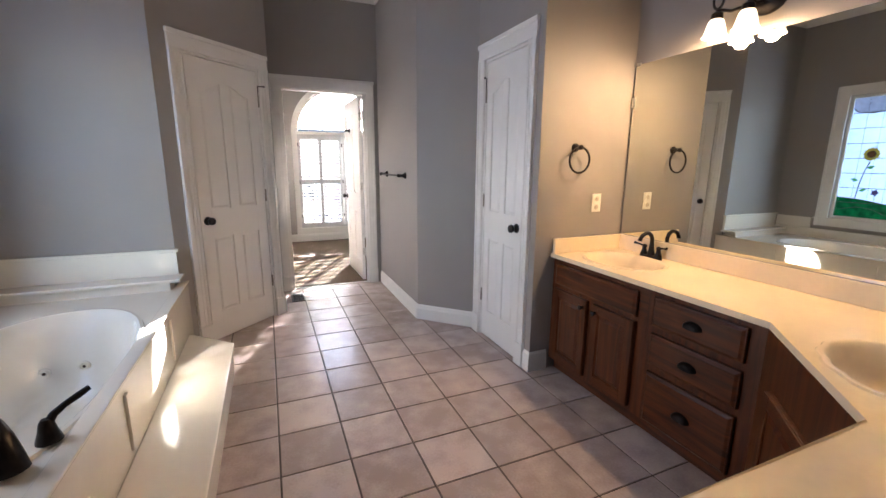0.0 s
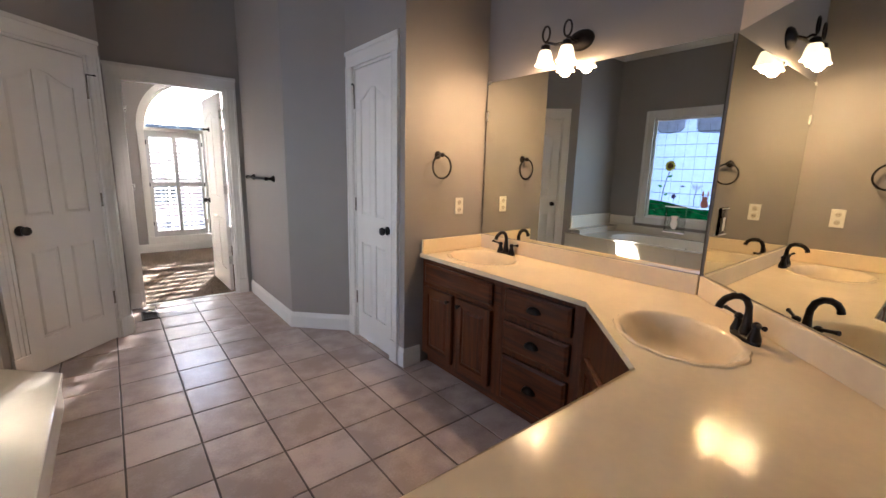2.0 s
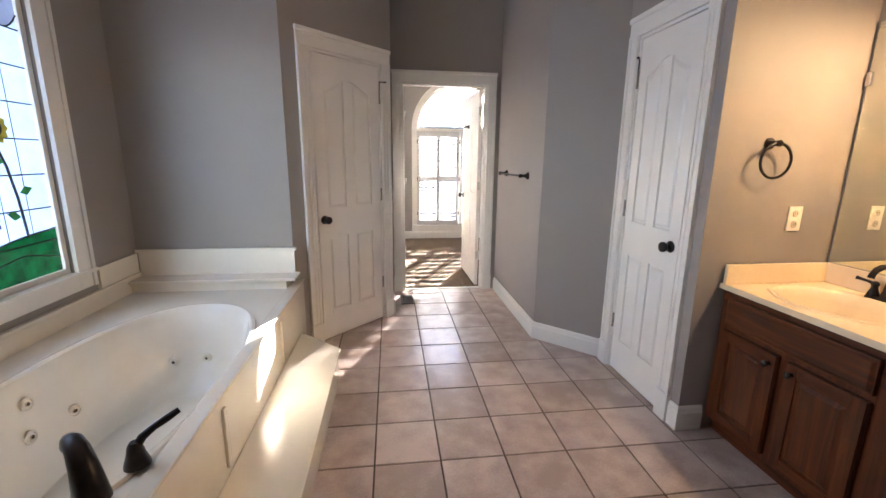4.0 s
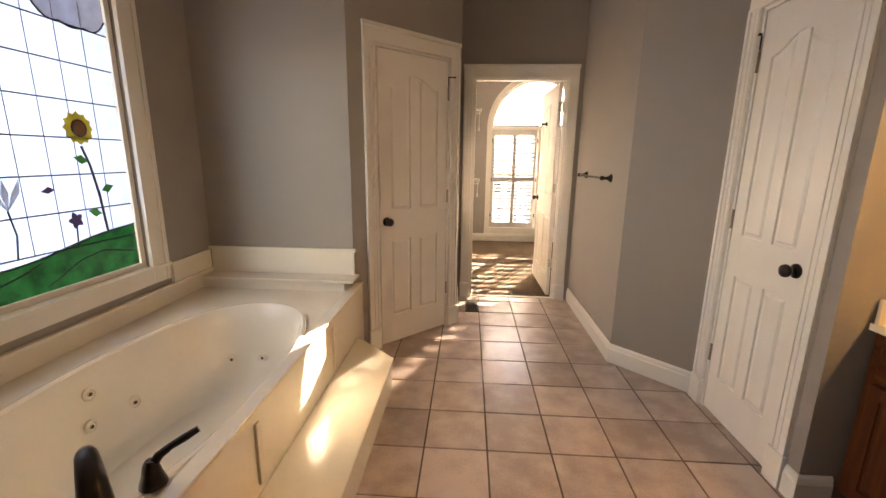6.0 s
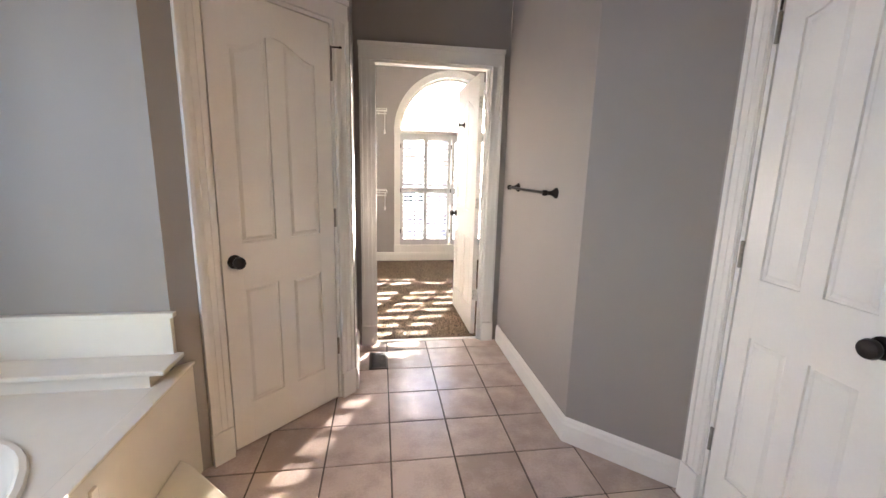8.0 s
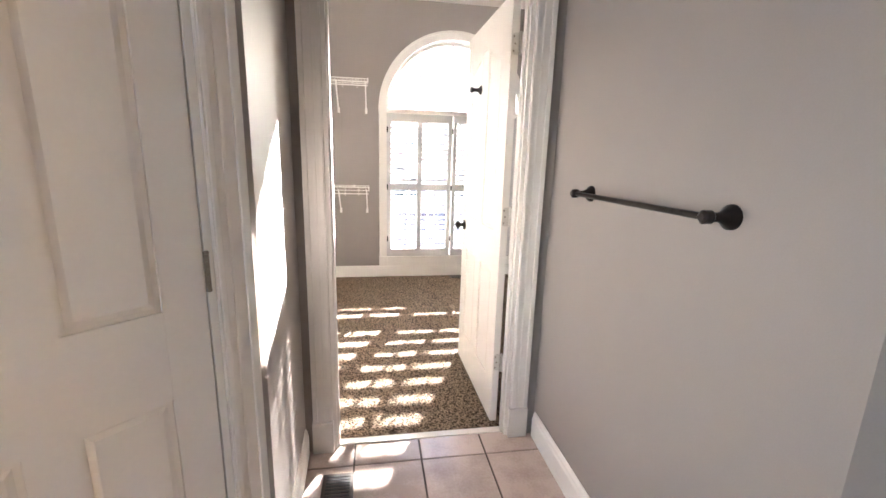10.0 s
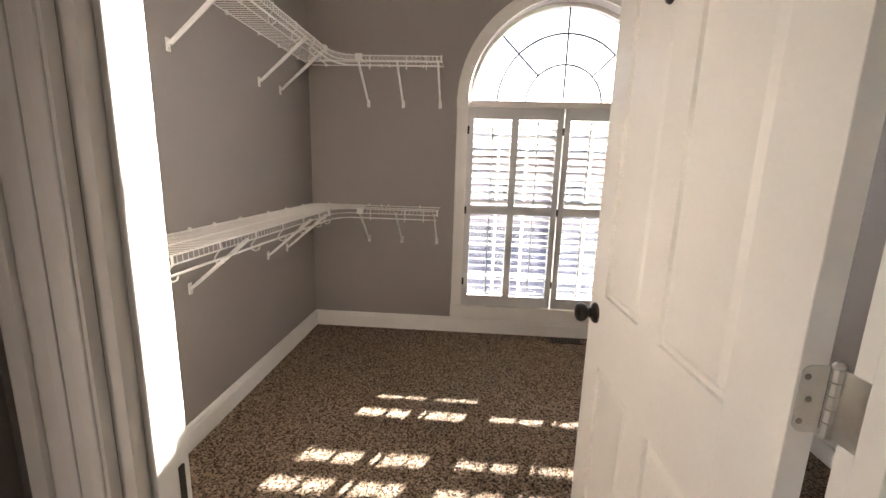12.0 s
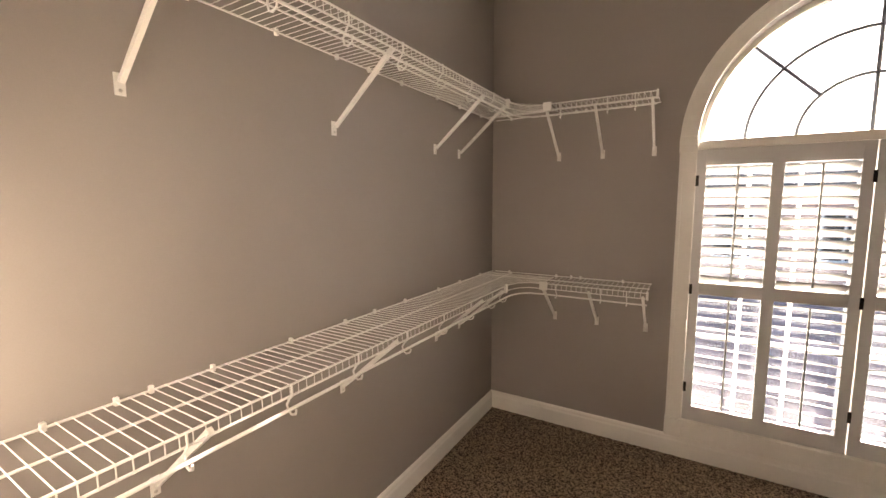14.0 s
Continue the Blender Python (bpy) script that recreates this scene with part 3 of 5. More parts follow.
for a, b in ((WX - WR - 0.085, WX - WR), (WX + WR, WX + WR + 0.085)):
    bm = bmesh.new()
    box(bm, a, CY1 - 0.016, 0.25, b, CY1, SPRING - 0.002)
    o = a if a < WX else b - 0.02
    box(bm, o, CY1 - 0.026, 0.25, o + 0.02, CY1 - 0.0155, SPRING - 0.002, 0.003)
    part("casing_leg", bm, TRIM, win)
    part("casing_block", boxed(a - 0.004, CY1 - 0.03, BASE + 0.002, b + 0.004, CY1, 0.25, 0.004), TRIM, win)
    part("spring_block", boxed(a - 0.004, CY1 - 0.027, SPRING - 0.05, b + 0.004, CY1 - 0.0165, SPRING + 0.04, 0.003), TRIM, win)
part("bottom_panel", boxed(WX - WR, CY1 - 0.012, BASE + 0.001, WX + WR, CY1, WB + 0.005), TRIM, win)
part("sill", boxed(WX - WR, CY1 - 0.014, WB + 0.005, WX + WR, CY1 + 0.16, WB + 0.026, 0.004), TRIM, win)
bm = bmesh.new()
arch_band(bm, WR - 0.03, WR - 0.001, CY1 + 0.105, CY1 + 0.165)
part("arched_frame", bm, TRIM, win)
part("transom", boxed(WX - WR, CY1 + 0.004, SPRING - 0.035, WX + WR, CY1 + 0.165, SPRING + 0.012, 0.004), TRIM, win)
for a, b in ((WX - WR, WX - WR + 0.035), (WX + WR - 0.035, WX + WR), (WX - 0.03, WX + 0.03)):
    part("window_stile", boxed(a, CY1 + 0.11, WB + 0.026, b, CY1 + 0.16, SPRING - 0.036), TRIM, win)
part("meeting_rail", boxed(WX - WR + 0.035, CY1 + 0.115, 1.03, WX + WR - 0.035, CY1 + 0.158, 1.075), TRIM, win)
for side in (-1, 1):
    for k in (1, 2):
        x = WX + side * (0.03 + (WR - 0.065) * k / 3)
        part("muntin", boxed(x - 0.009, CY1 + 0.125, WB + 0.03, x + 0.009, CY1 + 0.145, SPRING - 0.037), TRIM, win)
for z in (0.48, 0.75, 1.32, 1.6):
    part("muntin", boxed(WX - WR + 0.036, CY1 + 0.127, z - 0.009, WX + WR - 0.036, CY1 + 0.143, z + 0.009), TRIM, win)
# backlit look put into the colour: bars darkened to show against the sky
GREYBAR = material("darkened_glazing_bar", (0.10, 0.11, 0.13), 0.5, vary=0.1, scale=20, fine=100, bump=0)
for r in (0.295, 0.52):
    bm = bmesh.new()
    pts = arc(WX, SPRING + 0.012, r, 0.0, math.pi, 28)
    tube(bm, [(x, CY1 + 0.13, z) for x, z in pts], 0.0095, 6)
    part("arch_bar", bm, GREYBAR, win)
for a, r0 in ((math.pi / 2, 0.0), (math.pi / 4, 0.295), (3 * math.pi / 4, 0.295)):
    bm = bmesh.new()
    tube(bm, [(WX + r * math.cos(a), CY1 + 0.13, SPRING + 0.012 + r * math.sin(a)) for r in (r0, WR - 0.03)], 0.0095, 6)
    part("spoke_bar", bm, GREYBAR, win)
bm = bmesh.new()
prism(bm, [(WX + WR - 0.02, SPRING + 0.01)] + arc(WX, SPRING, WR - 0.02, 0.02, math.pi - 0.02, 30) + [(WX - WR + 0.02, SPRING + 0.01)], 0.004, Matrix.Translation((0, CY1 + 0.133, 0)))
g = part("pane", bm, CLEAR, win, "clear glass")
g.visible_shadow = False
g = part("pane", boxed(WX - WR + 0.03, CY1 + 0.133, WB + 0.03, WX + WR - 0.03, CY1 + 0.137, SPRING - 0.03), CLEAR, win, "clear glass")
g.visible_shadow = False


def shutter(x0, x1, hinge_x, low_tilt, high_tilt):
    """One shutter leaf with two louvre columns, split by a mid rail."""
    s = thing("shutter", "white louvred plantation shutter in the lower window", "shutter", "window shutters")
    y0, y1 = CY1 + 0.012, CY1 + 0.04
    zb, zm, zt = 0.2425, 1.055, SPRING - 0.0365
    st = 0.048
    xm = (x0 + x1) / 2
    cols = ((x0 + st, xm - 0.027), (xm + 0.027, x1 - st))
    for a, b in ((x0, x0 + st), (x1 - st, x1)):
        part("stile", boxed(a, y0, zb, b, y1, zt, 0.002), SHUT, s)
    part("centre_stile", boxed(xm - 0.027, y0, zb + 0.09, xm + 0.027, y1, zt - 0.09), SHUT, s)
    for a, b in ((zb, zb + 0.09), (zm - 0.035, zm + 0.035), (zt - 0.09, zt)):
        part("rail", boxed(x0 + st, y0 + 0.001, a, x1 - st, y1 - 0.001, b), SHUT, s)
    share = {}
    for a, b in cols:
        for lo, hi, tilt in ((zb + 0.09, zm - 0.035, low_tilt), (zm + 0.035, zt - 0.09, high_tilt)):
            n = round((hi - lo) / 0.0555)
            for k in range(n):
                z = lo + (k + 0.5) * (hi - lo) / n
                key = round(b - a, 4), tilt
                if key not in share:
                    bm = bmesh.new()
                    prism(bm, arc(0, 0, 1, 0, math.tau, 10)[:-1], b - a - 0.004)
                    for v in bm.verts:
                        v.co = Vector((v.co.y, v.co.x * 0.030, v.co.z * 0.0048))
                    bmesh.ops.rotate(bm, verts=bm.verts, cent=(0, 0, 0), matrix=Matrix.Rotation(radians(tilt), 3, "X"))
                    ob = part("louvre", bm, SHUT, s)
                    share[key] = ob.data
                else:
                    ob = new("louvre", share[key])
                    ob.parent = s
                ob.location = (a + 0.002, (y0 + y1) / 2, z)
            bm = bmesh.new()
            xr = (a + b) / 2
            box(bm, xr - 0.005, y0 - 0.028, lo + 0.02, xr + 0.005, y0 - 0.018, hi - 0.015, 0.002)
            part("tilt_rod", bm, SHUT, s)
    for z in (0.45, 1.05, 1.68):
        bm = bmesh.new()
        box(bm, hinge_x - 0.008, y0 - 0.005, z - 0.03, hinge_x + 0.008, y0 - 0.0005, z + 0.03, 0.001)
        part("shutter_hinge", bm, BRONZE, s)
    return s


shutter(WX - WR + 0.0012, WX - 0.0025, WX - WR + 0.008, -22.0, -42.0)
shutter(WX + 0.0025, WX + WR - 0.0012, WX - 0.002, -34.0, -42.0)
bm = boxed(0.985, 5.42, 0.002, 1.245, 5.525, 0.014, 0.003)
reg = thing("closet_floor_register", "dark brown metal floor register on the carpet", "vent")
part("register_frame", bm, VENT, reg)
for k in range(9):
    part("slat", boxed(1.0 + k * 0.0265, 5.435, 0.0135, 1.013 + k * 0.0265, 5.51, 0.019), DARK, reg)


# ---- outside the closet window ----
tagged(put("ground", boxed(-400, 5.8, -1.5, 400, 800, -1.2), GRASS), "pale reddish paving outside the window", "ground", kind="structure")
house = thing("neighbour_house", "pale red brick house across the paving with grey roof", "house")
part("wall", boxed(-9, 21, -1.2, 12, 31, 2.0), BRICK, house)
bm = bmesh.new()
prism(bm, [(-9.6, 2.0), (12.6, 2.0), (8.0, 3.05), (-5.0, 3.05)], 11.0, Matrix.Translation((0, 20.4, 0)))
part("roof", bm, ROOF, house)
for x in (-7, -4.2, -1.4, 1.6, 4.6, 7.4, 10):
    w_ = part("window", boxed(x - 0.55, 20.93, -0.4, x + 0.55, 20.99, 1.1), DARK, house)
    for a, b, c, e in ((-0.62, -0.48, 0.62, -0.4), (-0.62, 1.1, 0.62, 1.18), (-0.62, -0.4, -0.55, 1.1), (0.55, -0.4, 0.62, 1.1), (-0.03, -0.4, 0.03, 1.1)):
        part("window_frame", boxed(x + a, 20.88, b, x + c, 20.98, e), SHUT, w_)


# ---- wire shelves ----
def wire_shelf(z, name_label):
    t = thing("wire_closet_shelf", name_label, "wire shelf", "closet wire shelves")
    dep = 0.312
    xb, xf = CX0 + 0.012, CX0 + dep
    yb, yf = CY1 - 0.012, CY1 - dep
    y_end, x_start, x_end = 5.06, -0.54, 0.045
    bm = bmesh.new()
    for x, dz in ((xb, 0), ((xb + xf) / 2, -0.004), (xf, 0), (xf, -0.032)):
        tube(bm, [(x, 2.78, z + dz), (x, y_end if x == xf else CY1 - 0.02, z + dz)], 0.0034, 6)
    for y, dz in ((yb, 0), ((yb + yf) / 2, -0.004), (yf, 0), (yf, -0.032)):
        tube(bm, [(xb + 0.02 if y != yf else x_start, y, z + dz), (x_end, y, z + dz)], 0.0034, 6)
    curve = [(xf, y_end), (xf + 0.004, y_end + 0.06), (xf + 0.03, y_end + 0.14), (xf + 0.085, y_end + 0.19), (x_start - 0.03, yf - 0.006), (x_start, yf)]
    for dz in (0, -0.032):
        tube(bm, [(x, y, z + dz) for x, y in curve], 0.0034, 6)
    part("wire_frame", bm, WIRE, t, smooth=True)
    bm = bmesh.new()
    n = int((CY1 - 0.05 - 2.8) / 0.029)
    for k in range(n):
        y = 2.8 + k * 0.029
        if y < y_end:
            tube(bm, [(xb, y, z + 0.003), (xf + 0.002, y, z + 0.003), (xf + 0.003, y, z - 0.034)], 0.0017, 4)
        else:
            s = min(1.0, (y - y_end) / 0.21)
            tube(bm, [(xb, y, z + 0.003), (xf + 0.17 * s * s + 0.005, y, z + 0.003)], 0.0017, 4)
    n = int((x_end - x_start) / 0.029)
    for k in range(n + 1):
        x = x_start + k * 0.029
        tube(bm, [(x, yb, z + 0.003), (x, yf - 0.002, z + 0.003), (x, yf - 0.003, z - 0.034)], 0.0017, 4)
    tagged(part("wire_grid", bm, WIRE, t, "close-set thin white cross wires"), kind="stuff")
    # hanging rod held under the front edge
    bm = bmesh.new()
    rz = z - 0.066
    tube(bm, [(xf + 0.006, 2.78, rz)] + [(x + 0.006, y - 0.004, rz) for x, y in curve] + [(x_end, yf - 0.006, rz)], 0.0052, 8)
    part("hanging_rod", bm, WIRE, t, smooth=True)
    for y in (2.95, 3.22, 3.50, 3.77, 4.05, 4.33, 4.60, 4.86, 5.03):
        bm = bmesh.new()
        pts = [(xf + 0.005, y, z + 0.004), (xf + 0.006, y, z - 0.03), (xf - 0.012, y + 0.004, z - 0.046), (xf - 0.026, y + 0.006, z - 0.066), (xf - 0.022, y + 0.007, z - 0.086), (xf - 0.006, y + 0.006, z - 0.092), (xf + 0.012, y + 0.004, z - 0.084), (xf + 0.02, y, z - 0.068)]
        tube(bm, pts, 0.0034, 6)
        part("rod_hook", bm, WIRE, t, smooth=True)
    for x in (-0.46, -0.20, -0.06):
        bm = bmesh.new()
        pts = [(x, yf - 0.005, z + 0.004), (x, yf - 0.006, z - 0.03), (x, yf + 0.016, z - 0.05), (x, yf + 0.024, z - 0.068), (x, yf + 0.012, z - 0.086), (x, yf - 0.008, z - 0.08)]
        tube(bm, pts, 0.0034, 6)
        part("rod_hook", bm, WIRE, t, smooth=True)
    # diagonal braces with foot plates
    for y in (3.275, 4.0, 4.765, 5.045):
        bm = bmesh.new()
        m = Matrix.Translation((0, y, 0))
        prism(bm, [(CX0 + 0.004, z - 0.272), (CX0 + 0.018, z - 0.277), (xf - 0.004, z - 0.034), (xf - 0.018, z - 0.022)], 0.013, m)
        box(bm, CX0 + 0.0005, y - 0.006, z - 0.305, CX0 + 0.005, y + 0.019, z - 0.25, 0.001)
        part("brace", bm, WIRE, t)
        bm = bmesh.new()
        lathe(bm, [(0.005, 0), (0.004, 0.003), (0, 0.004)], 10, Matrix.Translation((CX0 + 0.005, y + 0.0065, z - 0.293)) @ Matrix.Rotation(radians(90), 4, "Y"))
        part("screw", bm, NICKEL, t)
    for x in (-0.55, -0.275, 0.015):
        bm = bmesh.new()
        m = Matrix.Translation((x + 0.013, 0, 0)) @ Matrix.Rotation(radians(90), 4, "Z")
        prism(bm, [(CY1 - 0.004, z - 0.272), (CY1 - 0.018, z - 0.277), (yf + 0.004, z - 0.034), (yf + 0.018, z - 0.022)], 0.013, m)
        box(bm, x - 0.006, CY1 - 0.005, z - 0.305, x + 0.019, CY1 - 0.0005, z - 0.25, 0.001)
        part("brace", bm, WIRE, t)
    # wall clips and corner joiners
    for y in (2.95, 3.07, 3.21, 3.29, 3.46, 3.75, 4.03, 4.22, 4.46, 4.79, 5.05, 5.35):
        part("wall_clip", boxed(CX0 + 0.0005, y - 0.006, z - 0.010, CX0 + 0.015, y + 0.006, z + 0.012, 0.003), WIRE, t)
    for x in (-0.88, -0.54, -0.44, -0.38, -0.12):
        part("wall_clip", boxed(x - 0.006, CY1 - 0.015, z - 0.010, x + 0.006, CY1 - 0.0005, z + 0.012, 0.003), WIRE, t)
    part("joiner", boxed(xf - 0.002, y_end - 0.014, z - 0.04, xf + 0.011, y_end + 0.018, z + 0.012, 0.003), WIRE, t)
    part("joiner", boxed(x_start - 0.02, yf - 0.011, z - 0.04, x_start + 0.03, yf + 0.002, z + 0.012, 0.003), WIRE, t)
    part("end_cap", boxed(x_end - 0.004, yf - 0.008, z - 0.04, x_end + 0.006, yf + 0.008, z + 0.008, 0.003), WIRE, t)


wire_shelf(1.062, "white wire shelf with hanging rod at waist height")
wire_shelf(2.137, "white wire shelf with hanging rod above head height")

# ---- vanity ----
TOPZ = 0.805
FX, FY = 1.392, -1.655          # counter front edges along the two straight walls
c1, c2 = (FX, -1.205), (0.942, FY)
END_X = 0.09


def hole_top(bm, outer, holes, z):
    """A flat face with holes, triangulated."""
    edges = []
    for loop in [outer] + holes:
        vs = [bm.verts.new((x, y, z)) for x, y in loop]
        edges += [bm.edges.new((vs[i], vs[(i + 1) % len(vs)])) for i in range(len(vs))]
    bmesh.ops.triangle_fill(bm, use_beauty=True, use_dissolve=False, edges=edges)


def ellipse(cx, cy, a, b, ang, n=40, k=2.0):
    out = []
    for i in range(n):
        t = math.tau * i / n
        c, s = math.cos(t), math.sin(t)
        r = (abs(c) ** k + abs(s) ** k) ** (-1 / k)
        x, y = a * r * c, b * r * s
        out.append((cx + x * math.cos(ang) - y * math.sin(ang), cy + x * math.sin(ang) + y * math.cos(ang)))
    return out


def bowl(bm, cx, cy, ang, rows, n=40, k=2.0):
    """Rings of (a, b, z, shift x, shift y, scallop) joined into a basin."""
    rings = []
    for a, b, z, sx, sy, wave in rows:
        ring = []
        for i, (x, y) in enumerate(ellipse(cx + sx, cy + sy, a, b, ang, n, k)):
            w = 1 + wave * abs(math.sin(math.tau * i / n * 7))
            ring.append(bm.verts.new((cx + sx + (x - cx - sx) * w, cy + sy + (y - cy - sy) * w, z)))
        rings.append(ring)
    for p, q in zip(rings, rings[1:]):
        for i in range(n):
            bm.faces.new((p[i], p[(i + 1) % n], q[(i + 1) % n], q[i]))
    bm.faces.new(rings[-1])


SINKS = ((1.675, -0.235, radians(90)), (1.338, -1.612, radians(45)))
outer = [(FX, 0.088), c1, c2, (END_X, FY), (END_X, -2.238), (1.197, -2.238), (1.973, -1.462), (1.973, 0.088)]
top = thing("vanity_countertop", "cream cultured marble countertop with two integral sinks", "countertop")
bm = bmesh.new()
hole_top(bm, outer, [ellipse(x, y, 0.252, 0.198, a) for x, y, a in SINKS], TOPZ)
n = len(outer)
lo = [bm.verts.new((x, y, TOPZ - 0.020)) for x, y in outer]
hi = [bm.verts.new((x, y, TOPZ)) for x, y in outer]
for i in range(n):
    bm.faces.new((lo[i], lo[(i + 1) % n], hi[(i + 1) % n], hi[i]))
bmesh.ops.remove_doubles(bm, verts=bm.verts, dist=1e-5)
bv = [e for e in bm.edges if e.is_manifold and all(v.co.z > TOPZ - 1e-4 for v in e.verts) and e.calc_face_angle(0) > 1]
bmesh.ops.bevel(bm, geom=bv, offset=0.006, segments=3, profile=0.5, affect="EDGES")
part("counter_slab", bm, MARBLE, top)
for x, y, a in SINKS:
    bm = bmesh.new()
    rows = [(0.262, 0.208, TOPZ - 0.001, 0, 0, 0.035), (0.257, 0.203, TOPZ + 0.006, 0, 0, 0.035), (0.246, 0.192, TOPZ + 0.007, 0, 0, 0.03), (0.238, 0.184, TOPZ + 0.002, 0, 0, 0.025),
            (0.230, 0.176, TOPZ - 0.008, 0, 0, 0.02), (0.210, 0.158, TOPZ - 0.04, 0, 0, 0), (0.180, 0.135, TOPZ - 0.09, 0, 0, 0), (0.12, 0.09, TOPZ - 0.125, 0, 0, 0), (0.03, 0.03, TOPZ - 0.14, 0, 0, 0)]
    bowl(bm, x, y, a, rows, 112)
    sink = part("sink_bowl", bm, MARBLE, top, "oval shell-rimmed sink bowl", True)
    bm = bmesh.new()
    lathe(bm, [(0.024, 0), (0.024, 0.003), (0.016, 0.005), (0.0, 0.006)], 16, Matrix.Translation((x, y, TOPZ - 0.139)))
    part("drain", bm, BRONZE, top, smooth=True)
BS = 0.1
for a, b in (((1.197, -2.238), (1.973, -1.462)), ((1.973, -1.462), (1.973, 0.088)), ((END_X, -2.238), (1.197, -2.238)), ((1.973, 0.088), (FX, 0.088))):
    m = along(a, b)
    L = (Vector(b) - Vector(a)).length
    part("backsplash", boxed(0.012, -0.02, TOPZ + 0.0005, L - 0.012, -0.001, TOPZ + BS, 0.004, m=m), MARBLE, top)


def raised_front(name, parent, m, w, h, arch=False, wood=WOODV, frame=0.05):
    """A raised-panel front, x 0..w, z 0..h, facing -y."""
    bm = bmesh.new()
    box(bm, 0, -0.018, 0, w, 0, h, 0.004, m=m)
    dr = part(name, bm, wood, parent)
    if arch:
        # frame proud of the field, then the raised centre
        for a in ((0.002, 0.002, frame, h - 0.002), (w - frame, 0.002, w - 0.002, h - 0.002), (frame, 0.002, w - frame, frame), (frame, h - frame, w - frame, h - 0.002)):
            part("frame_member", boxed(a[0], -0.025, a[1], a[2], -0.0175, a[3], 0.002, m=m), WOODV if a[3] - a[1] > a[2] - a[0] else WOODH, dr)
        bm = bmesh.new()
        g = frame + 0.01
        prism(bm, [(g, g), (w - g, g), (w - g, h - g), (g, h - g)], -0.008, m @ Matrix.Translation((0, -0.0175, 0)), 0.024, -0.007)
        part("raised_panel", bm, WOODV, dr)
    else:
        bm = bmesh.new()
        prism(bm, [(0.006, 0.006), (w - 0.006, 0.006), (w - 0.006, h - 0.006), (0.006, h - 0.006)], -0.007, m @ Matrix.Translation((0, -0.0175, 0)), 0.016, -0.006)
        part("raised_field", bm, wood, dr)
    return dr


def cup_pull(parent, m):
    """A half-cup drawer pull."""
    bm = bmesh.new()
    rows = []
    for i in range(6):
        a = math.pi / 2 * i / 5
        rows.append([(0.043 * math.cos(t) * (0.55 + 0.45 * math.cos(a)), -0.026 * math.sin(a), 0.03 * math.sin(t) * math.cos(a) ** 0.7) for t in [math.pi * k / 12 for k in range(13)]])
    vs = [[bm.verts.new(p) for p in r] for r in rows]
    for p, q in zip(vs, vs[1:]):
        for k in range(12):
            bm.faces.new((p[k], p[k + 1], q[k + 1], q[k]))
    bmesh.ops.solidify(bm, geom=bm.faces[:], thickness=0.003)
    tube(bm, [(-0.043, -0.002, 0.0), (-0.03, -0.02, -0.002), (0, -0.026, -0.003), (0.03, -0.02, -0.002), (0.043, -0.002, 0.0)], 0.003, 6)
    bmesh.ops.transform(bm, matrix=m, verts=bm.verts)
    return part("cup_pull", bm, BRONZE, parent, "dark bronze cup pull", True)


def small_knob(parent, m):
    bm = bmesh.new()
    lathe(bm, [(0.009, 0), (0.006, 0.006), (0.006, 0.014), (0.014, 0.019), (0.015, 0.024), (0.009, 0.029), (0, 0.03)], 14, m @ Matrix.Rotation(radians(90), 4, "X"))
    return part("cabinet_knob", bm, BRONZE, parent, "dark bronze cabinet knob", True)


CTOP = TOPZ - 0.0205
BX = FX + 0.028                 # cabinet face
mv = Matrix(((0, 1, 0, BX), (-1, 0, 0, 0.085), (0, 0, 1, 0), (0, 0, 0, 1)))     # x runs down the vanity, -y into the room

cab = thing("sink_cabinet", "cherry-stained wooden sink cabinet with two raised-panel doors", "cabinet", "vanity cabinets")
part("body", boxed(0.0, 0.001, 0.085, 0.745, 0.54, 0.63, m=mv), WOODV, cab)
part("face_frame", boxed(0.0, 0.001, 0.6305, 0.745, 0.02, CTOP, m=mv), WOODH, cab)
part("toe_kick", boxed(0.0, 0.05, 0.0, 0.745, 0.54, 0.085, m=mv), WOODH, cab)
raised_front("false_drawer_front", cab, mv @ Matrix.Translation((0.045, 0, 0.615)), 0.645, 0.135, wood=WOODH)
dl = raised_front("cabinet_door", cab, mv @ Matrix.Translation((0.045, 0, 0.115)), 0.30, 0.475, True)
dr_ = raised_front("cabinet_door", cab, mv @ Matrix.Translation((0.39, 0, 0.115)), 0.30, 0.475, True)
small_knob(dl, mv @ Matrix.Translation((0.315, -0.025, 0.545)))
small_knob(dr_, mv @ Matrix.Translation((0.42, -0.025, 0.545)))

cab = thing("drawer_cabinet", "cherry-stained wooden cabinet with three drawers", "cabinet", "vanity cabinets")
part("body", boxed(0.7455, 0.001, 0.085, 1.2745, 0.54, CTOP, m=mv), WOODV, cab)
part("toe_kick", boxed(0.7455, 0.05, 0.0, 1.2745, 0.54, 0.085, m=mv), WOODH, cab)
for z, h in ((0.605, 0.15), (0.405, 0.165), (0.10, 0.27)):
    dr_ = raised_front("drawer", cab, mv @ Matrix.Translation((0.785, 0, z)), 0.43, h, wood=WOODH)
    cup_pull(dr_, mv @ Matrix.Translation((1.0, -0.0245, z + h * 0.5 - 0.006)))

LD = 0.478 * math.sqrt(2)
cab = thing("corner_cabinet", "cherry-stained wooden corner sink cabinet with one door", "cabinet", "vanity cabinets")
bm = bmesh.new()
fp = [(BX, -1.19), (BX - 0.478, -1.668), (BX - 0.478, -2.2), (1.18, -2.2), (1.94, -1.44), (1.94, -1.19)]
a_ = [bm.verts.new((x, y, 0.085)) for x, y in fp]
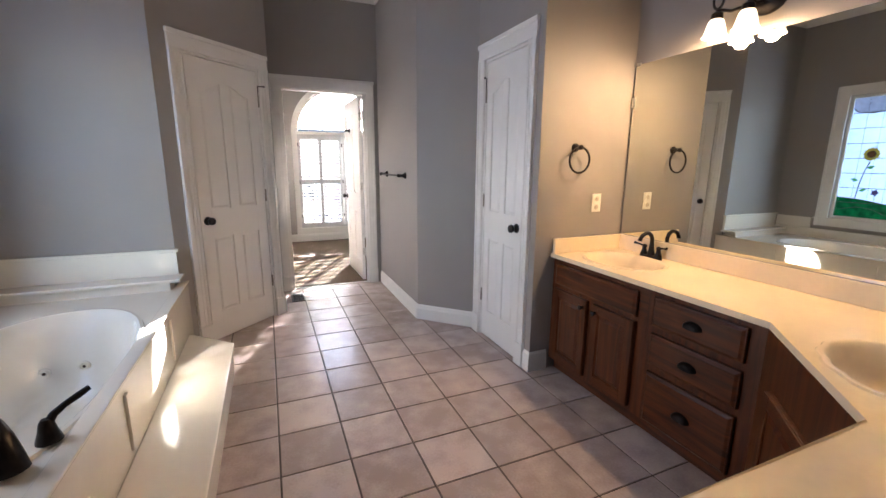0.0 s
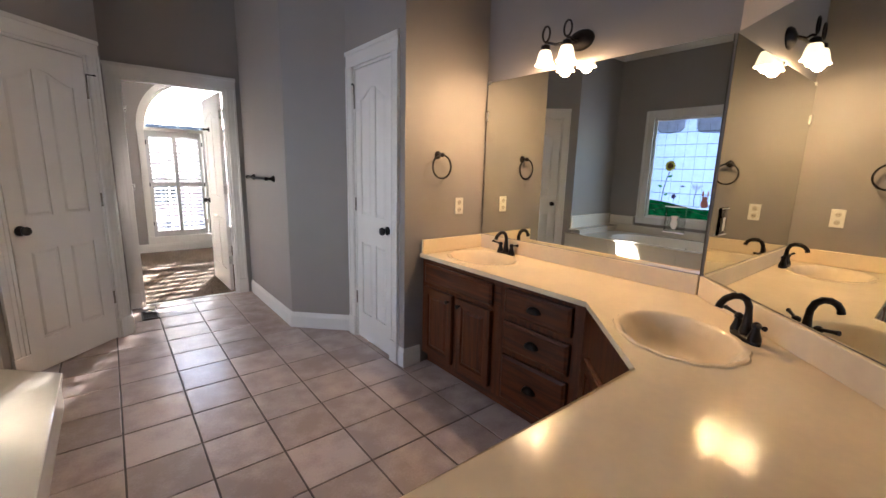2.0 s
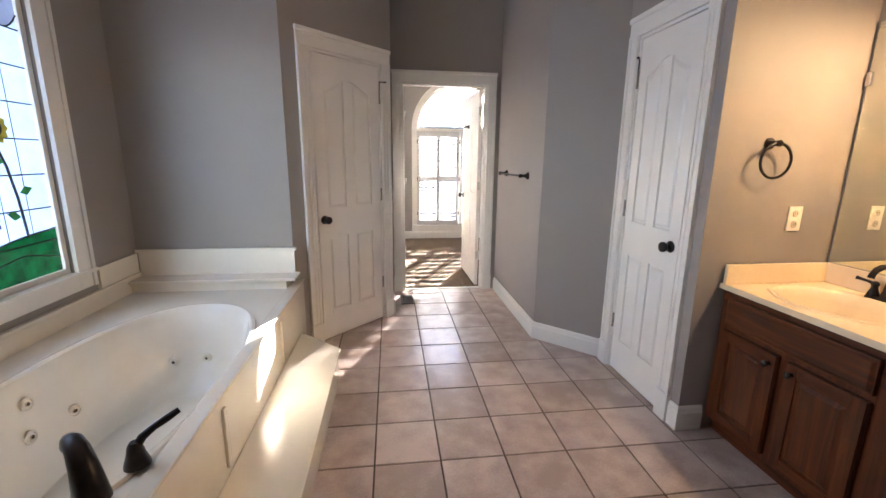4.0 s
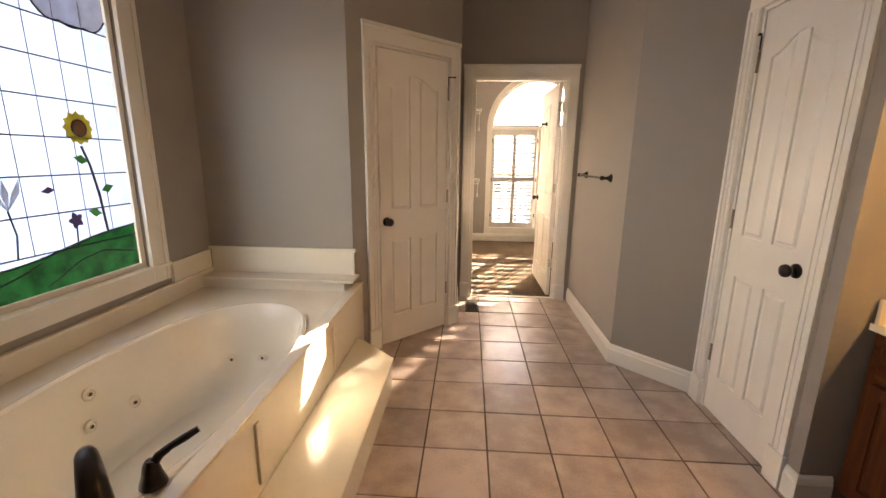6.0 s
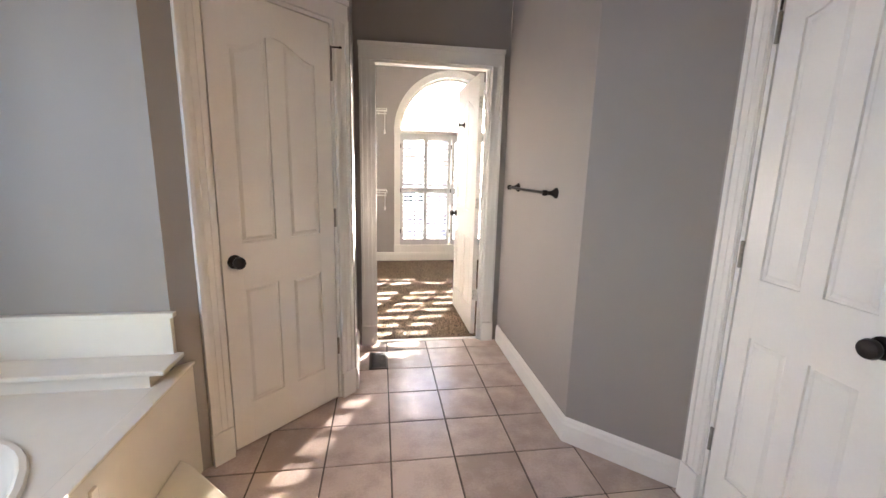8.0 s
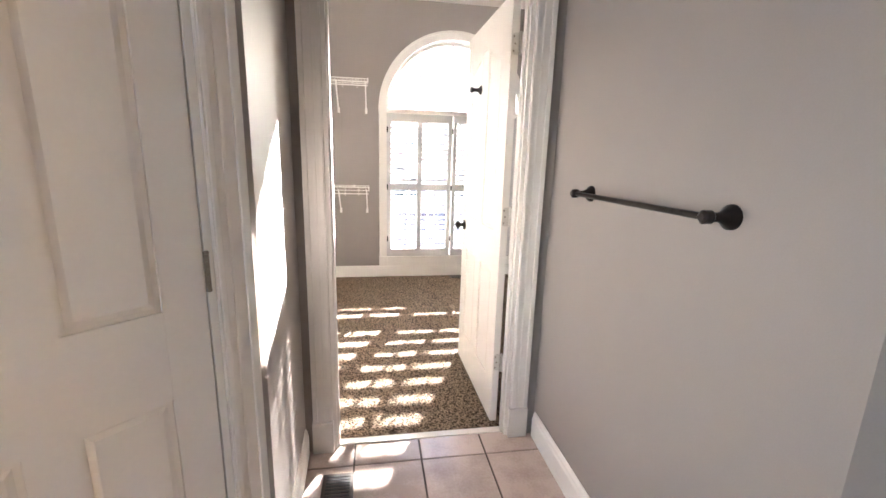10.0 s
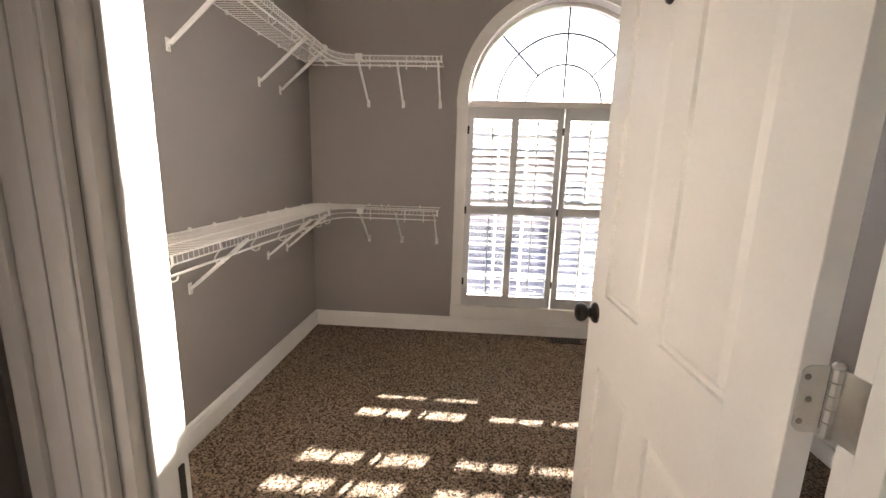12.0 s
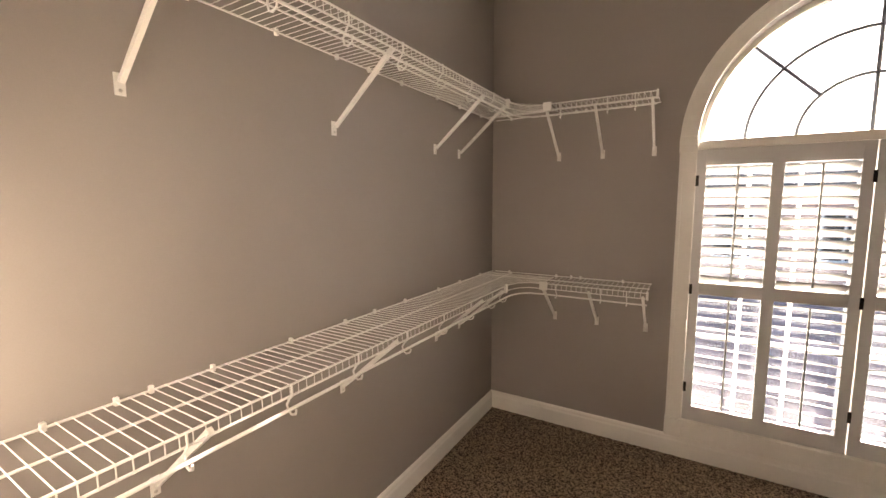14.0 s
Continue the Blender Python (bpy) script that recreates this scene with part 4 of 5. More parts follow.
b_ = [bm.verts.new((x, y, 0.62)) for x, y in fp]
bm.faces.new(a_)
bm.faces.new(b_)
for i in range(6):
    bm.faces.new((a_[i], a_[(i + 1) % 6], b_[(i + 1) % 6], b_[i]))
part("body", bm, WOODV, cab)
mface = Matrix(((-0.7071, 0.7071, 0, BX), (-0.7071, -0.7071, 0, -1.19), (0, 0, 1, 0), (0, 0, 0, 1)))
part("face_frame", boxed(0.0, -0.0005, 0.085, LD, 0.02, CTOP, m=mface), WOODV, cab)
part("toe_kick", boxed(0.03, 0.05, 0.0, LD - 0.03, 0.3, 0.085, m=mface), WOODH, cab)
dd = raised_front("cabinet_door", cab, mface @ Matrix.Translation((0.13, -0.001, 0.115)), 0.42, 0.475, True)
small_knob(dd, mface @ Matrix.Translation((0.525, -0.026, 0.545)))

cab = thing("end_cabinet", "cherry-stained wooden cabinet at the vanity end", "cabinet", "vanity cabinets")
part("body", boxed(END_X + 0.02, -2.2, 0.085, BX - 0.4785, -1.683, CTOP), WOODV, cab)
part("toe_kick", boxed(END_X + 0.02, -2.2, 0.0, BX - 0.4785, -1.735, 0.085), WOODH, cab)
me_ = Matrix(((-1, 0, 0, 0.93), (0, -1, 0, -1.683), (0, 0, 1, 0), (0, 0, 0, 1)))
for x in (0.03, 0.42):
    raised_front("cabinet_door", cab, me_ @ Matrix.Translation((x, 0, 0.115)), 0.36, 0.62, True)


def faucet(m):
    """A two-handle centre-set faucet; -y is towards the bowl."""
    f = thing("faucet", "oil-rubbed bronze two-handle faucet on the countertop", "faucet", "vanity faucets", m)
    bm = bmesh.new()
    lathe(bm, [(1, 0), (1, 0.008), (0.93, 0.014), (0.75, 0.018)], 28, sx=0.082, sy=0.028)
    part("base_plate", bm, BRONZE, f, smooth=True)
    bm = bmesh.new()
    lathe(bm, [(0.021, 0.012), (0.022, 0.03), (0.017, 0.05), (0.014, 0.08), (0.012, 0.10)], 16)
    pts = [(0, 0, 0.09), (0, -0.002, 0.12), (0, -0.014, 0.145), (0, -0.036, 0.158), (0, -0.062, 0.157), (0, -0.086, 0.145), (0, -0.10, 0.127), (0, -0.104, 0.112)]
    tube(bm, pts, 0.011, 12, taper=[0.012, 0.012, 0.0125, 0.0125, 0.0125, 0.0125, 0.012, 0.0135])
    part("spout", bm, BRONZE, f, smooth=True)
    for s in (-1, 1):
        bm = bmesh.new()
        lathe(bm, [(0.023, 0.012), (0.021, 0.025), (0.014, 0.045), (0.012, 0.058), (0.016, 0.064), (0.014, 0.074), (0.006, 0.08)], 16, Matrix.Translation((s * 0.052, 0, 0)))
        tube(bm, [(s * 0.052, 0, 0.068), (s * 0.08, -0.006, 0.074), (s * 0.105, -0.012, 0.078), (s * 0.118, -0.015, 0.080)], 0.006, 10, taper=[0.008, 0.006, 0.007, 0.009])
        part("handle", bm, BRONZE, f, smooth=True)
    return f


faucet(pose(1.905, -0.235, TOPZ, 0, 0, -90))
faucet(pose(1.515, -1.775, TOPZ, 0, 0, -135))

# mirrors
MZ0, MZ1 = TOPZ + BS + 0.003, 2.0
mir = thing("vanity_mirror", "large frameless wall mirror above the long countertop", "mirror", "vanity mirrors")
part("mirror_glass", boxed(1.969, -1.448, MZ0, 1.975, 0.078, MZ1, 0.001), MIRROR, mir)
part("mirror_backing", boxed(1.9755, -1.448, MZ0, 1.9795, 0.078, MZ1), DARK, mir)
for y in (0.06, -0.7):
    part("mirror_clip", boxed(1.964, y - 0.012, MZ1 - 0.012, 1.9795, y + 0.012, MZ1 + 0.01, 0.002), NICKEL, mir)
part("mirror_clip", boxed(1.962, 0.062, 1.74, 1.9795, 0.084, 1.80, 0.002), NICKEL, mir)
mm = along(S1, V1)
LDm = (Vector(V1) - Vector(S1)).length
mir = thing("corner_mirror", "frameless diagonal wall mirror above the corner sink", "mirror", "vanity mirrors")
part("mirror_glass", boxed(0.008, -0.011, MZ0, LDm - 0.006, -0.005, MZ1, 0.001, m=mm), MIRROR, mir)
part("mirror_backing", boxed(0.008, -0.0045, MZ0, LDm - 0.006, -0.0005, MZ1, m=mm), DARK, mir)

# small clear plaque on the mirror
plq = thing("mirror_plaque", "small clear glass square with cream ornament on mirror", "decoration")
part("plaque_glass", boxed(1.962, -1.352, 1.095, 1.9685, -1.255, 1.23, 0.004), PLAQUE, plq)
for z in (1.095, 1.224):
    part("plaque_edge", boxed(1.960, -1.354, z, 1.9615, -1.253, z + 0.004), WIRE, plq)
bm = bmesh.new()
tube(bm, [(1.9605, -1.303, 1.115), (1.9605, -1.303, 1.14), (1.9605, -1.303, 1.16), (1.9605, -1.303, 1.18)], 0.01, 10, taper=[0.008, 0.018, 0.012, 0.017])
for v in bm.verts:
    v.co.x = 1.9605 + (v.co.x - 1.9605) * 0.08
part("plaque_figure", bm, PLASTIC, plq, "cream ornament shape")

# vanity light
lamp = thing("vanity_light", "dark bronze wall light with lit frosted glass shades", "wall lamp")
LY, LZ = -0.665, 2.135
bm = bmesh.new()
lathe(bm, [(1, 0), (1, 0.008), (0.85, 0.02), (0.45, 0.03), (0.25, 0.036)], 28, Matrix.Translation((1.9795, LY, LZ)) @ Matrix.Rotation(radians(-90), 4, "Y"), sx=0.058, sy=0.085)
part("backplate", bm, BRONZE, lamp, smooth=True)
LAMPS = ((1.865, LY + 0.165), (1.865, LY + 0.015))
for x, y in LAMPS:
    bm = bmesh.new()
    tube(bm, [(1.955, LY, LZ), (1.935, LY + (y - LY) * 0.3, LZ), (1.905, LY + (y - LY) * 0.75, LZ - 0.012), (1.885, y, LZ + 0.002), (x, y, LZ - 0.005)], 0.0075, 10)
    lathe(bm, [(0.012, 0.0), (0.026, -0.01), (0.03, -0.035), (0.024, -0.042)], 18, Matrix.Translation((x, y, LZ - 0.01)))
    part("arm", bm, BRONZE, lamp, smooth=True)
    bm = bmesh.new()
    loop = [(x, y + 0.026 * math.cos(t), LZ + 0.045 + 0.042 * math.sin(t)) for t in [math.tau * k / 20 for k in range(20)]]
    tube(bm, loop, 0.006, 8, closed=True)
    part("ring_finial", bm, BRONZE, lamp, smooth=True)
    bm = bmesh.new()
    prof = [(0.026, -0.042), (0.035, -0.056), (0.043, -0.082), (0.048, -0.106), (0.058, -0.128), (0.055, -0.128), (0.045, -0.106), (0.040, -0.082), (0.032, -0.058), (0.020, -0.046)]
    rings = []
    for r, z in prof:
        rings.append([bm.verts.new((x + r * math.cos(k * math.tau / 24), y + r * math.sin(k * math.tau / 24), LZ + z)) for k in range(24)])
    for p, q in zip(rings, rings[1:]):
        for k in range(24):
            bm.faces.new((p[k], p[(k + 1) % 24], q[(k + 1) % 24], q[k]))
    part("shade", bm, SHADE, lamp, "lit frosted glass bell shade", True)
    d_ = bpy.data.lights.new("vanity_bulb", "POINT")
    d_.energy, d_.color, d_.shadow_soft_size = LAMP_WATTS, (1.0, 0.64, 0.33), 0.032
    o_ = new("vanity_bulb", d_)
    o_.location = (x, y, LZ - 0.130)

# towel ring, outlet, towel bar
tr = thing("towel_ring", "dark bronze towel ring on the wall", "towel ring")
bm = bmesh.new()
lathe(bm, [(0.027, 0), (0.026, 0.007), (0.014, 0.014), (0.011, 0.04), (0.015, 0.046), (0.015, 0.058), (0.008, 0.064)], 18, Matrix.Translation((1.535, 0.0945, 1.478)) @ Matrix.Rotation(radians(90), 4, "X"))
part("post", bm, BRONZE, tr, smooth=True)
bm = bmesh.new()
tube(bm, [(1.535 + 0.078 * math.sin(t), 0.045, 1.478 - 0.078 + 0.078 * math.cos(t)) for t in [math.tau * k / 36 for k in range(36)]], 0.0062, 8, closed=True)
part("ring", bm, BRONZE, tr, smooth=True)
ol = thing("outlet", "ivory duplex electrical outlet plate on the wall", "outlet")
part("cover_plate", boxed(1.702, 0.0885, 1.065, 1.775, 0.0945, 1.185, 0.002), PLASTIC, ol)
for z in (1.098, 1.152):
    bm = bmesh.new()
    lathe(bm, [(0.017, 0), (0.017, 0.002), (0.015, 0.003)], 16, Matrix.Translation((1.7385, 0.0885, z)) @ Matrix.Rotation(radians(90), 4, "X"))
    so = part("socket", bm, SOCKET, ol, "darker ivory socket face")
    for dx in (-0.006, 0.006):
        part("slot", boxed(1.7385 + dx - 0.001, 0.0848, z - 0.004, 1.7385 + dx + 0.001, 0.0856, z + 0.005), DARK, so)
tb = thing("towel_bar", "dark bronze towel bar on the passage wall", "towel bar")
for y in (1.622, 2.25):
    bm = bmesh.new()
    lathe(bm, [(0.03, 0), (0.029, 0.008), (0.017, 0.02), (0.011, 0.035), (0.011, 0.05), (0.016, 0.056), (0.016, 0.074), (0.009, 0.08)], 18, Matrix.Translation((0.8995, y, 1.265)) @ Matrix.Rotation(radians(-90), 4, "Y"))
    part("post", bm, BRONZE, tb, smooth=True)
bm = bmesh.new()
tube(bm, [(0.835, 1.612, 1.265), (0.835, 2.26, 1.265)], 0.0085, 12)
part("bar", bm, BRONZE, tb, smooth=True)
vn = thing("floor_register", "dark brown metal floor register in the tiles", "vent")
part("register_frame", boxed(-0.128, 2.17, 0.0005, 0.004, 2.43, 0.008, 0.002), VENT, vn)
for k in range(13):
    part("slat", boxed(-0.112, 2.188 + k * 0.0182, 0.0075, -0.012, 2.198 + k * 0.0182, 0.010), DARK, vn)

# ---- tub ----
DZ, AX = 0.53, -0.85
TCX, TCY = -1.29, -0.06
tub = thing("jetted_tub", "glossy bone-white oval jetted tub in a raised deck", "bathtub")
rimo = ellipse(TCX, TCY, 0.415, 0.86, 0, 56, 2.3)
dk = [(AX, -1.2), (AX, 1.28), (-0.93, 1.20), (-1.895, 1.20), (-1.895, -1.2)]
bm = bmesh.new()
hole_top(bm, dk, [rimo], DZ)
part("deck", bm, TUBWHITE, tub)
bm = bmesh.new()
T = lambda a, b, z, sy=0: (a, b, z, 0, sy, 0)
bowl(bm, TCX, TCY, 0, [T(0.425, 0.87, DZ + 0.0005), T(0.42, 0.865, DZ + 0.010), T(0.405, 0.85, DZ + 0.012), T(0.392, 0.835, DZ + 0.002), T(0.375, 0.80, DZ - 0.08),
                       T(0.345, 0.74, DZ - 0.22), T(0.31, 0.66, DZ - 0.35), T(0.27, 0.58, DZ - 0.415), T(0.2, 0.5, DZ - 0.43), T(0.05, 0.1, DZ - 0.435)], 56, 2.3)
part("basin", bm, TUBWHITE, tub, smooth=True)
part("apron", boxed(AX - 0.03, -1.2, 0.0, AX, 1.285, DZ - 0.0005, 0.004), TUBWHITE, tub)
part("end_panel", boxed(-1.895, -1.22, 0.0, AX, -1.2005, DZ, 0.003), TUBWHITE, tub)
part("deck_edge", boxed(AX - 0.05, -1.2, DZ, AX + 0.012, 1.28, DZ + 0.012, 0.005), TUBWHITE, tub)
for y in (-0.22, 0.62):
    part("apron_batten", boxed(AX, y - 0.014, 0.235, AX + 0.012, y + 0.014, DZ - 0.05, 0.004), TUBWHITE, tub)


def basin_at(x, y, z):
    """The point of the basin's inner wall on the way from its axis to x, y at height z."""
    steps = [(DZ - 0.08, 0.375, 0.80), (DZ - 0.22, 0.345, 0.74), (DZ - 0.35, 0.31, 0.66)]
    for (z1, a1, b1), (z0, a0, b0) in zip(steps, steps[1:]):
        if z >= z0:
            f = (z - z0) / (z1 - z0)
            break
    a, b = a0 + (a1 - a0) * f, b0 + (b1 - b0) * f
    dx, dy = x - TCX, y - TCY
    k = (abs(dx / a) ** 2.3 + abs(dy / b) ** 2.3) ** (-1 / 2.3)
    return TCX + dx * k, TCY + dy * k, z


for x, y, z in (basin_at(-1.44, 0.64, 0.27), basin_at(-1.275, 0.65, 0.265), basin_at(-1.62, 0.14, 0.29), basin_at(-1.62, -0.07, 0.31), basin_at(-1.64, -0.03, 0.43)):
    c = Vector((TCX, TCY, z + 0.03)) - Vector((x, y, z))
    bm = bmesh.new()
    lathe(bm, [(0.028, 0), (0.028, 0.008), (0.02, 0.012), (0.018, 0.008), (0.009, 0.008), (0.008, 0.013), (0.0, 0.013)], 18,
          Matrix.Translation((x, y, z)) @ c.to_track_quat("Z", "Y").to_matrix().to_4x4())
    jet = part("water_jet", bm, TUBWHITE, tub, smooth=True)
    bm = bmesh.new()
    lathe(bm, [(0.008, 0.0132), (0.007, 0.0145), (0.0, 0.0148)], 12, Matrix.Translation((x, y, z)) @ c.to_track_quat("Z", "Y").to_matrix().to_4x4())
    part("nozzle", bm, VENT, jet)
step = thing("tub_step", "bone-white marble step in front of the tub", "step")
for nm, z0, z1, o in (("riser", 0.001, 0.17, 0.012), ("tread", 0.1705, 0.2, 0.0)):
    bm = bmesh.new()
    pts = [(-0.849, -1.2 + o), (-0.552 - o, -1.2 + o), (-0.552 - o, 0.835 - o), (-0.80, 1.07 - 1.6 * o), (-0.849, 1.10 - o)]
    a_ = [bm.verts.new((x, y, z0)) for x, y in pts]
    b_ = [bm.verts.new((x, y, z1)) for x, y in pts]
    bm.faces.new(a_)
    bm.faces.new(b_)
    for i in range(5):
        bm.faces.new((a_[i], a_[(i + 1) % 5], b_[(i + 1) % 5], b_[i]))
    bmesh.ops.recalc_face_normals(bm, faces=bm.faces)
    bmesh.ops.bevel(bm, geom=[e for e in bm.edges if all(v.co.z > z1 - 0.001 for v in e.verts)], offset=0.006, segments=2, profile=0.5, affect="EDGES")
    part(nm, bm, TUBWHITE, step)
# ledge and splash round the tub
ld = thing("tub_ledge", "bone-white marble ledge and splash behind the tub", "ledge")
part("ledge_riser", boxed(-1.895, 1.085, DZ + 0.0005, -0.92, 1.233, 0.588), TUBWHITE, ld)
part("ledge_top", boxed(-1.895, 1.06, 0.588, -0.855, 1.233, 0.608, 0.006), TUBWHITE, ld)
part("splash", boxed(-1.878, 1.208, 0.6085, -0.885, 1.2335, 0.765), TUBWHITE, ld)
part("splash_cap", boxed(-1.895, 1.200, 0.765, -0.87, 1.2335, 0.787, 0.005), TUBWHITE, ld)
part("splash", boxed(-1.899, -1.2, DZ + 0.0005, -1.879, 1.206, 0.62), TUBWHITE, ld)
part("splash_cap", boxed(-1.899, -1.2, 0.62, -1.868, 1.1995, 0.64, 0.005), TUBWHITE, ld)
part("splash", boxed(-1.899, 0.83, 0.6405, -1.879, 1.199, 0.765), TUBWHITE, ld)


tf = thing("tub_faucet", "dark bronze tub spout and lever handles on deck", "faucet")


def tub_handle(x, y, ang):
    m = pose(x, y, DZ + 0.012, 0, 0, ang)
    bm = bmesh.new()
    lathe(bm, [(0.034, 0), (0.032, 0.01), (0.024, 0.035), (0.019, 0.06), (0.012, 0.072)], 18, m)
    h_ = part("handle", bm, BRONZE, tf, smooth=True)
    bm = bmesh.new()
    tube(bm, [m @ Vector(p) for p in ((0, 0, 0.05), (0.02, 0, 0.078), (0.05, 0, 0.095), (0.085, 0, 0.108), (0.115, 0, 0.12))], 0.01, 12, taper=[0.013, 0.012, 0.01, 0.011, 0.009])
    part("lever", bm, BRONZE, h_, smooth=True)


tub_handle(-0.936, -0.575, 38)
tub_handle(-1.06, -0.93, 170)
m = pose(-0.972, -0.70, DZ + 0.012, 0, 0, 138)
bm = bmesh.new()
tube(bm, [m @ Vector(p) for p in ((0, 0, 0), (0.006, 0, 0.045), (0.022, 0, 0.09), (0.05, 0, 0.122), (0.082, 0, 0.132), (0.108, 0, 0.124), (0.122, 0, 0.104))], 0.025, 14, taper=[0.042, 0.036, 0.031, 0.027, 0.024, 0.022, 0.021])
part("spout", bm, BRONZE, tf, smooth=True)

# ---- stained glass window over the tub ----
sg = thing("window_2", "stained glass window with sunflower, green hills and clouds", "window")
sg["kind"] = "structure"
GX = -1.935
for nm, a in (("casing", (-1.899, WIN_Y1, 0.68, -1.876, WIN_Y1 + 0.115, WIN_Z1 + 0.11)), ("casing", (-1.899, WIN_Y0 - 0.115, 0.68, -1.876, WIN_Y0, WIN_Z1 + 0.11)),
              ("casing", (-1.899, WIN_Y0, WIN_Z1, -1.877, WIN_Y1, WIN_Z1 + 0.11)), ("apron_board", (-1.899, WIN_Y0, 0.68, -1.877, WIN_Y1, WIN_Z0 - 0.012)),
              ("sill", (-1.96, WIN_Y0 - 0.13, WIN_Z0 - 0.012, -1.862, WIN_Y1 + 0.13, WIN_Z0 + 0.008)),
              ("back_band", (-1.876, WIN_Y1 + 0.09, 0.68, -1.866, WIN_Y1 + 0.117, WIN_Z1 + 0.1)), ("back_band", (-1.876, WIN_Y0 - 0.117, 0.68, -1.866, WIN_Y0 - 0.09, WIN_Z1 + 0.1))):
    part(nm, boxed(*a, 0.003), TRIM, sg)
s_ = 0.03
for a in ((-1.96, WIN_Y0, WIN_Z0 + 0.008, -1.915, WIN_Y0 + s_, WIN_Z1), (-1.96, WIN_Y1 - s_, WIN_Z0 + 0.008, -1.915, WIN_Y1, WIN_Z1),
          (-1.96, WIN_Y0 + s_, WIN_Z0 + 0.008, -1.915, WIN_Y1 - s_, WIN_Z0 + 0.008 + s_), (-1.96, WIN_Y0 + s_, WIN_Z1 - s_, -1.915, WIN_Y1 - s_, WIN_Z1)):
    part("sash", boxed(*a, 0.002), TRIM, sg)
GY0, GY1, GZ0, GZ1 = WIN_Y0 + s_, WIN_Y1 - s_, WIN_Z0 + 0.008 + s_, WIN_Z1 - s_
mg = Matrix(((0, 1, 0, GX), (-1, 0, 0, GY1), (0, 0, 1, GZ0), (0, 0, 0, 1)))      # x along the pane (southwards), z up, y towards... the outside at -y
GW, GH = GY1 - GY0, GZ1 - GZ0
NC, NR = 9, 8


def glass_piece(name, pts, mat, y=0.0, d=0.003, label=""):
    bm = bmesh.new()
    prism(bm, pts, d, mg @ Matrix.Translation((0, y, 0)))
    ob = part(name, bm, mat, sg, label)
    ob.visible_shadow = False
    return ob


def came(pts, r=0.0032, y=0.006, closed=False):
    bm = bmesh.new()
    tube(bm, [mg @ Vector((x, y, z)) for x, z in pts], r, 6, closed=closed)
    return part("lead_came", bm, LEAD, sg)


for i in range(NC):
    for j in range(NR):
        glass_piece("sky_pane", [(GW * i / NC, GH * j / NR), (GW * (i + 1) / NC, GH * j / NR), (GW * (i + 1) / NC, GH * (j + 1) / NR), (GW * i / NC, GH * (j + 1) / NR)], SKYGLASS)
for i in range(1, NC):
    came([(GW * i / NC, 0.16), (GW * i / NC, GH)], 0.0014)
for j in range(1, NR):
    came([(0, GH * j / NR), (GW, GH * j / NR)], 0.0034)


def hill(x):
    return 0.215 - 0.10 * (x / GW) ** 0.7 + 0.018 * math.sin(7 * x + 0.4) + 0.03 * max(0, x / GW - 0.75)


hx = [GW * i / 24 for i in range(25)]
for a, b in ((0, 7), (7, 15), (15, 24)):
    xs = hx[a:b + 1]
    glass_piece("hill_pane", [(xs[0], 0), (xs[-1], 0)] + [(x, hill(x)) for x in reversed(xs)], GREENGLASS, 0.004, 0.003, "streaky green glass hill")
came([(x, hill(x)) for x in hx], 0.004, 0.008)
came([(0.0, 0.07), (0.2, 0.12), (0.33, 0.10), (0.5, 0.02)], 0.003, 0.008)
came([(0.5, 0.13), (0.62, 0.09), (0.8, 0.05), (1.0, 0.0)], 0.003, 0.008)
for x0, x1, dz in ((0.0, 0.36, 0.16), (0.50, 0.98, 0.18), (1.05, GW, 0.12)):
    n_ = 18
    low = [(x0 + (x1 - x0) * i / n_, GH - dz - 0.012 * abs(math.sin(i * math.pi / 6)) + 0.06 * (abs(2 * i / n_ - 1)) ** 4) for i in range(n_ + 1)]
    glass_piece("cloud_pane", low + [(x1, GH), (x0, GH)], CLOUDGLASS, 0.004, 0.003, "grey-lilac glass cloud")
    came(low, 0.0036, 0.008)


def disc(cx, cz, rx, rz, n=14, wob=0.0, k=6):
    return [(cx + rx * (1 + wob * math.cos(k * t)) * math.cos(t), cz + rz * (1 + wob * math.cos(k * t)) * math.sin(t)) for t in [math.tau * i / n for i in range(n)]]


SX, SZ = 0.235, 0.70
for k in range(12):
    a = math.tau * k / 12
    c, s = math.cos(a), math.sin(a)
    pet = [(SX + r * c - w * s, SZ + r * s + w * c) for r, w in ((0.03, -0.013), (0.056, -0.021), (0.076, 0.0), (0.056, 0.021), (0.03, 0.013))]
    glass_piece("petal", pet, YELLOWGLASS, 0.007 + 0.0006 * (k % 2), 0.003, "yellow glass petal")
glass_piece("flower_eye", disc(SX, SZ, 0.036, 0.036), BROWNGLASS, 0.0085, 0.004, "dark brown glass flower centre")
came(disc(SX, SZ, 0.037, 0.037, 20), 0.003, 0.012, True)
came([(SX, SZ - 0.08), (SX - 0.03, SZ - 0.17), (SX - 0.055, SZ - 0.31), (SX - 0.07, SZ - 0.50)], 0.0055, 0.008)
for cx, cz, sgn in ((SX - 0.02, SZ - 0.15, 1), (SX - 0.07, SZ - 0.29, -1), (SX - 0.05, SZ - 0.40, 1)):
    glass_piece("leaf", [(cx, cz), (cx + sgn * 0.03, cz + 0.03), (cx + sgn * 0.07, cz + 0.02), (cx + sgn * 0.035, cz - 0.012)], LEAFGLASS, 0.008, 0.003, "green glass leaf")
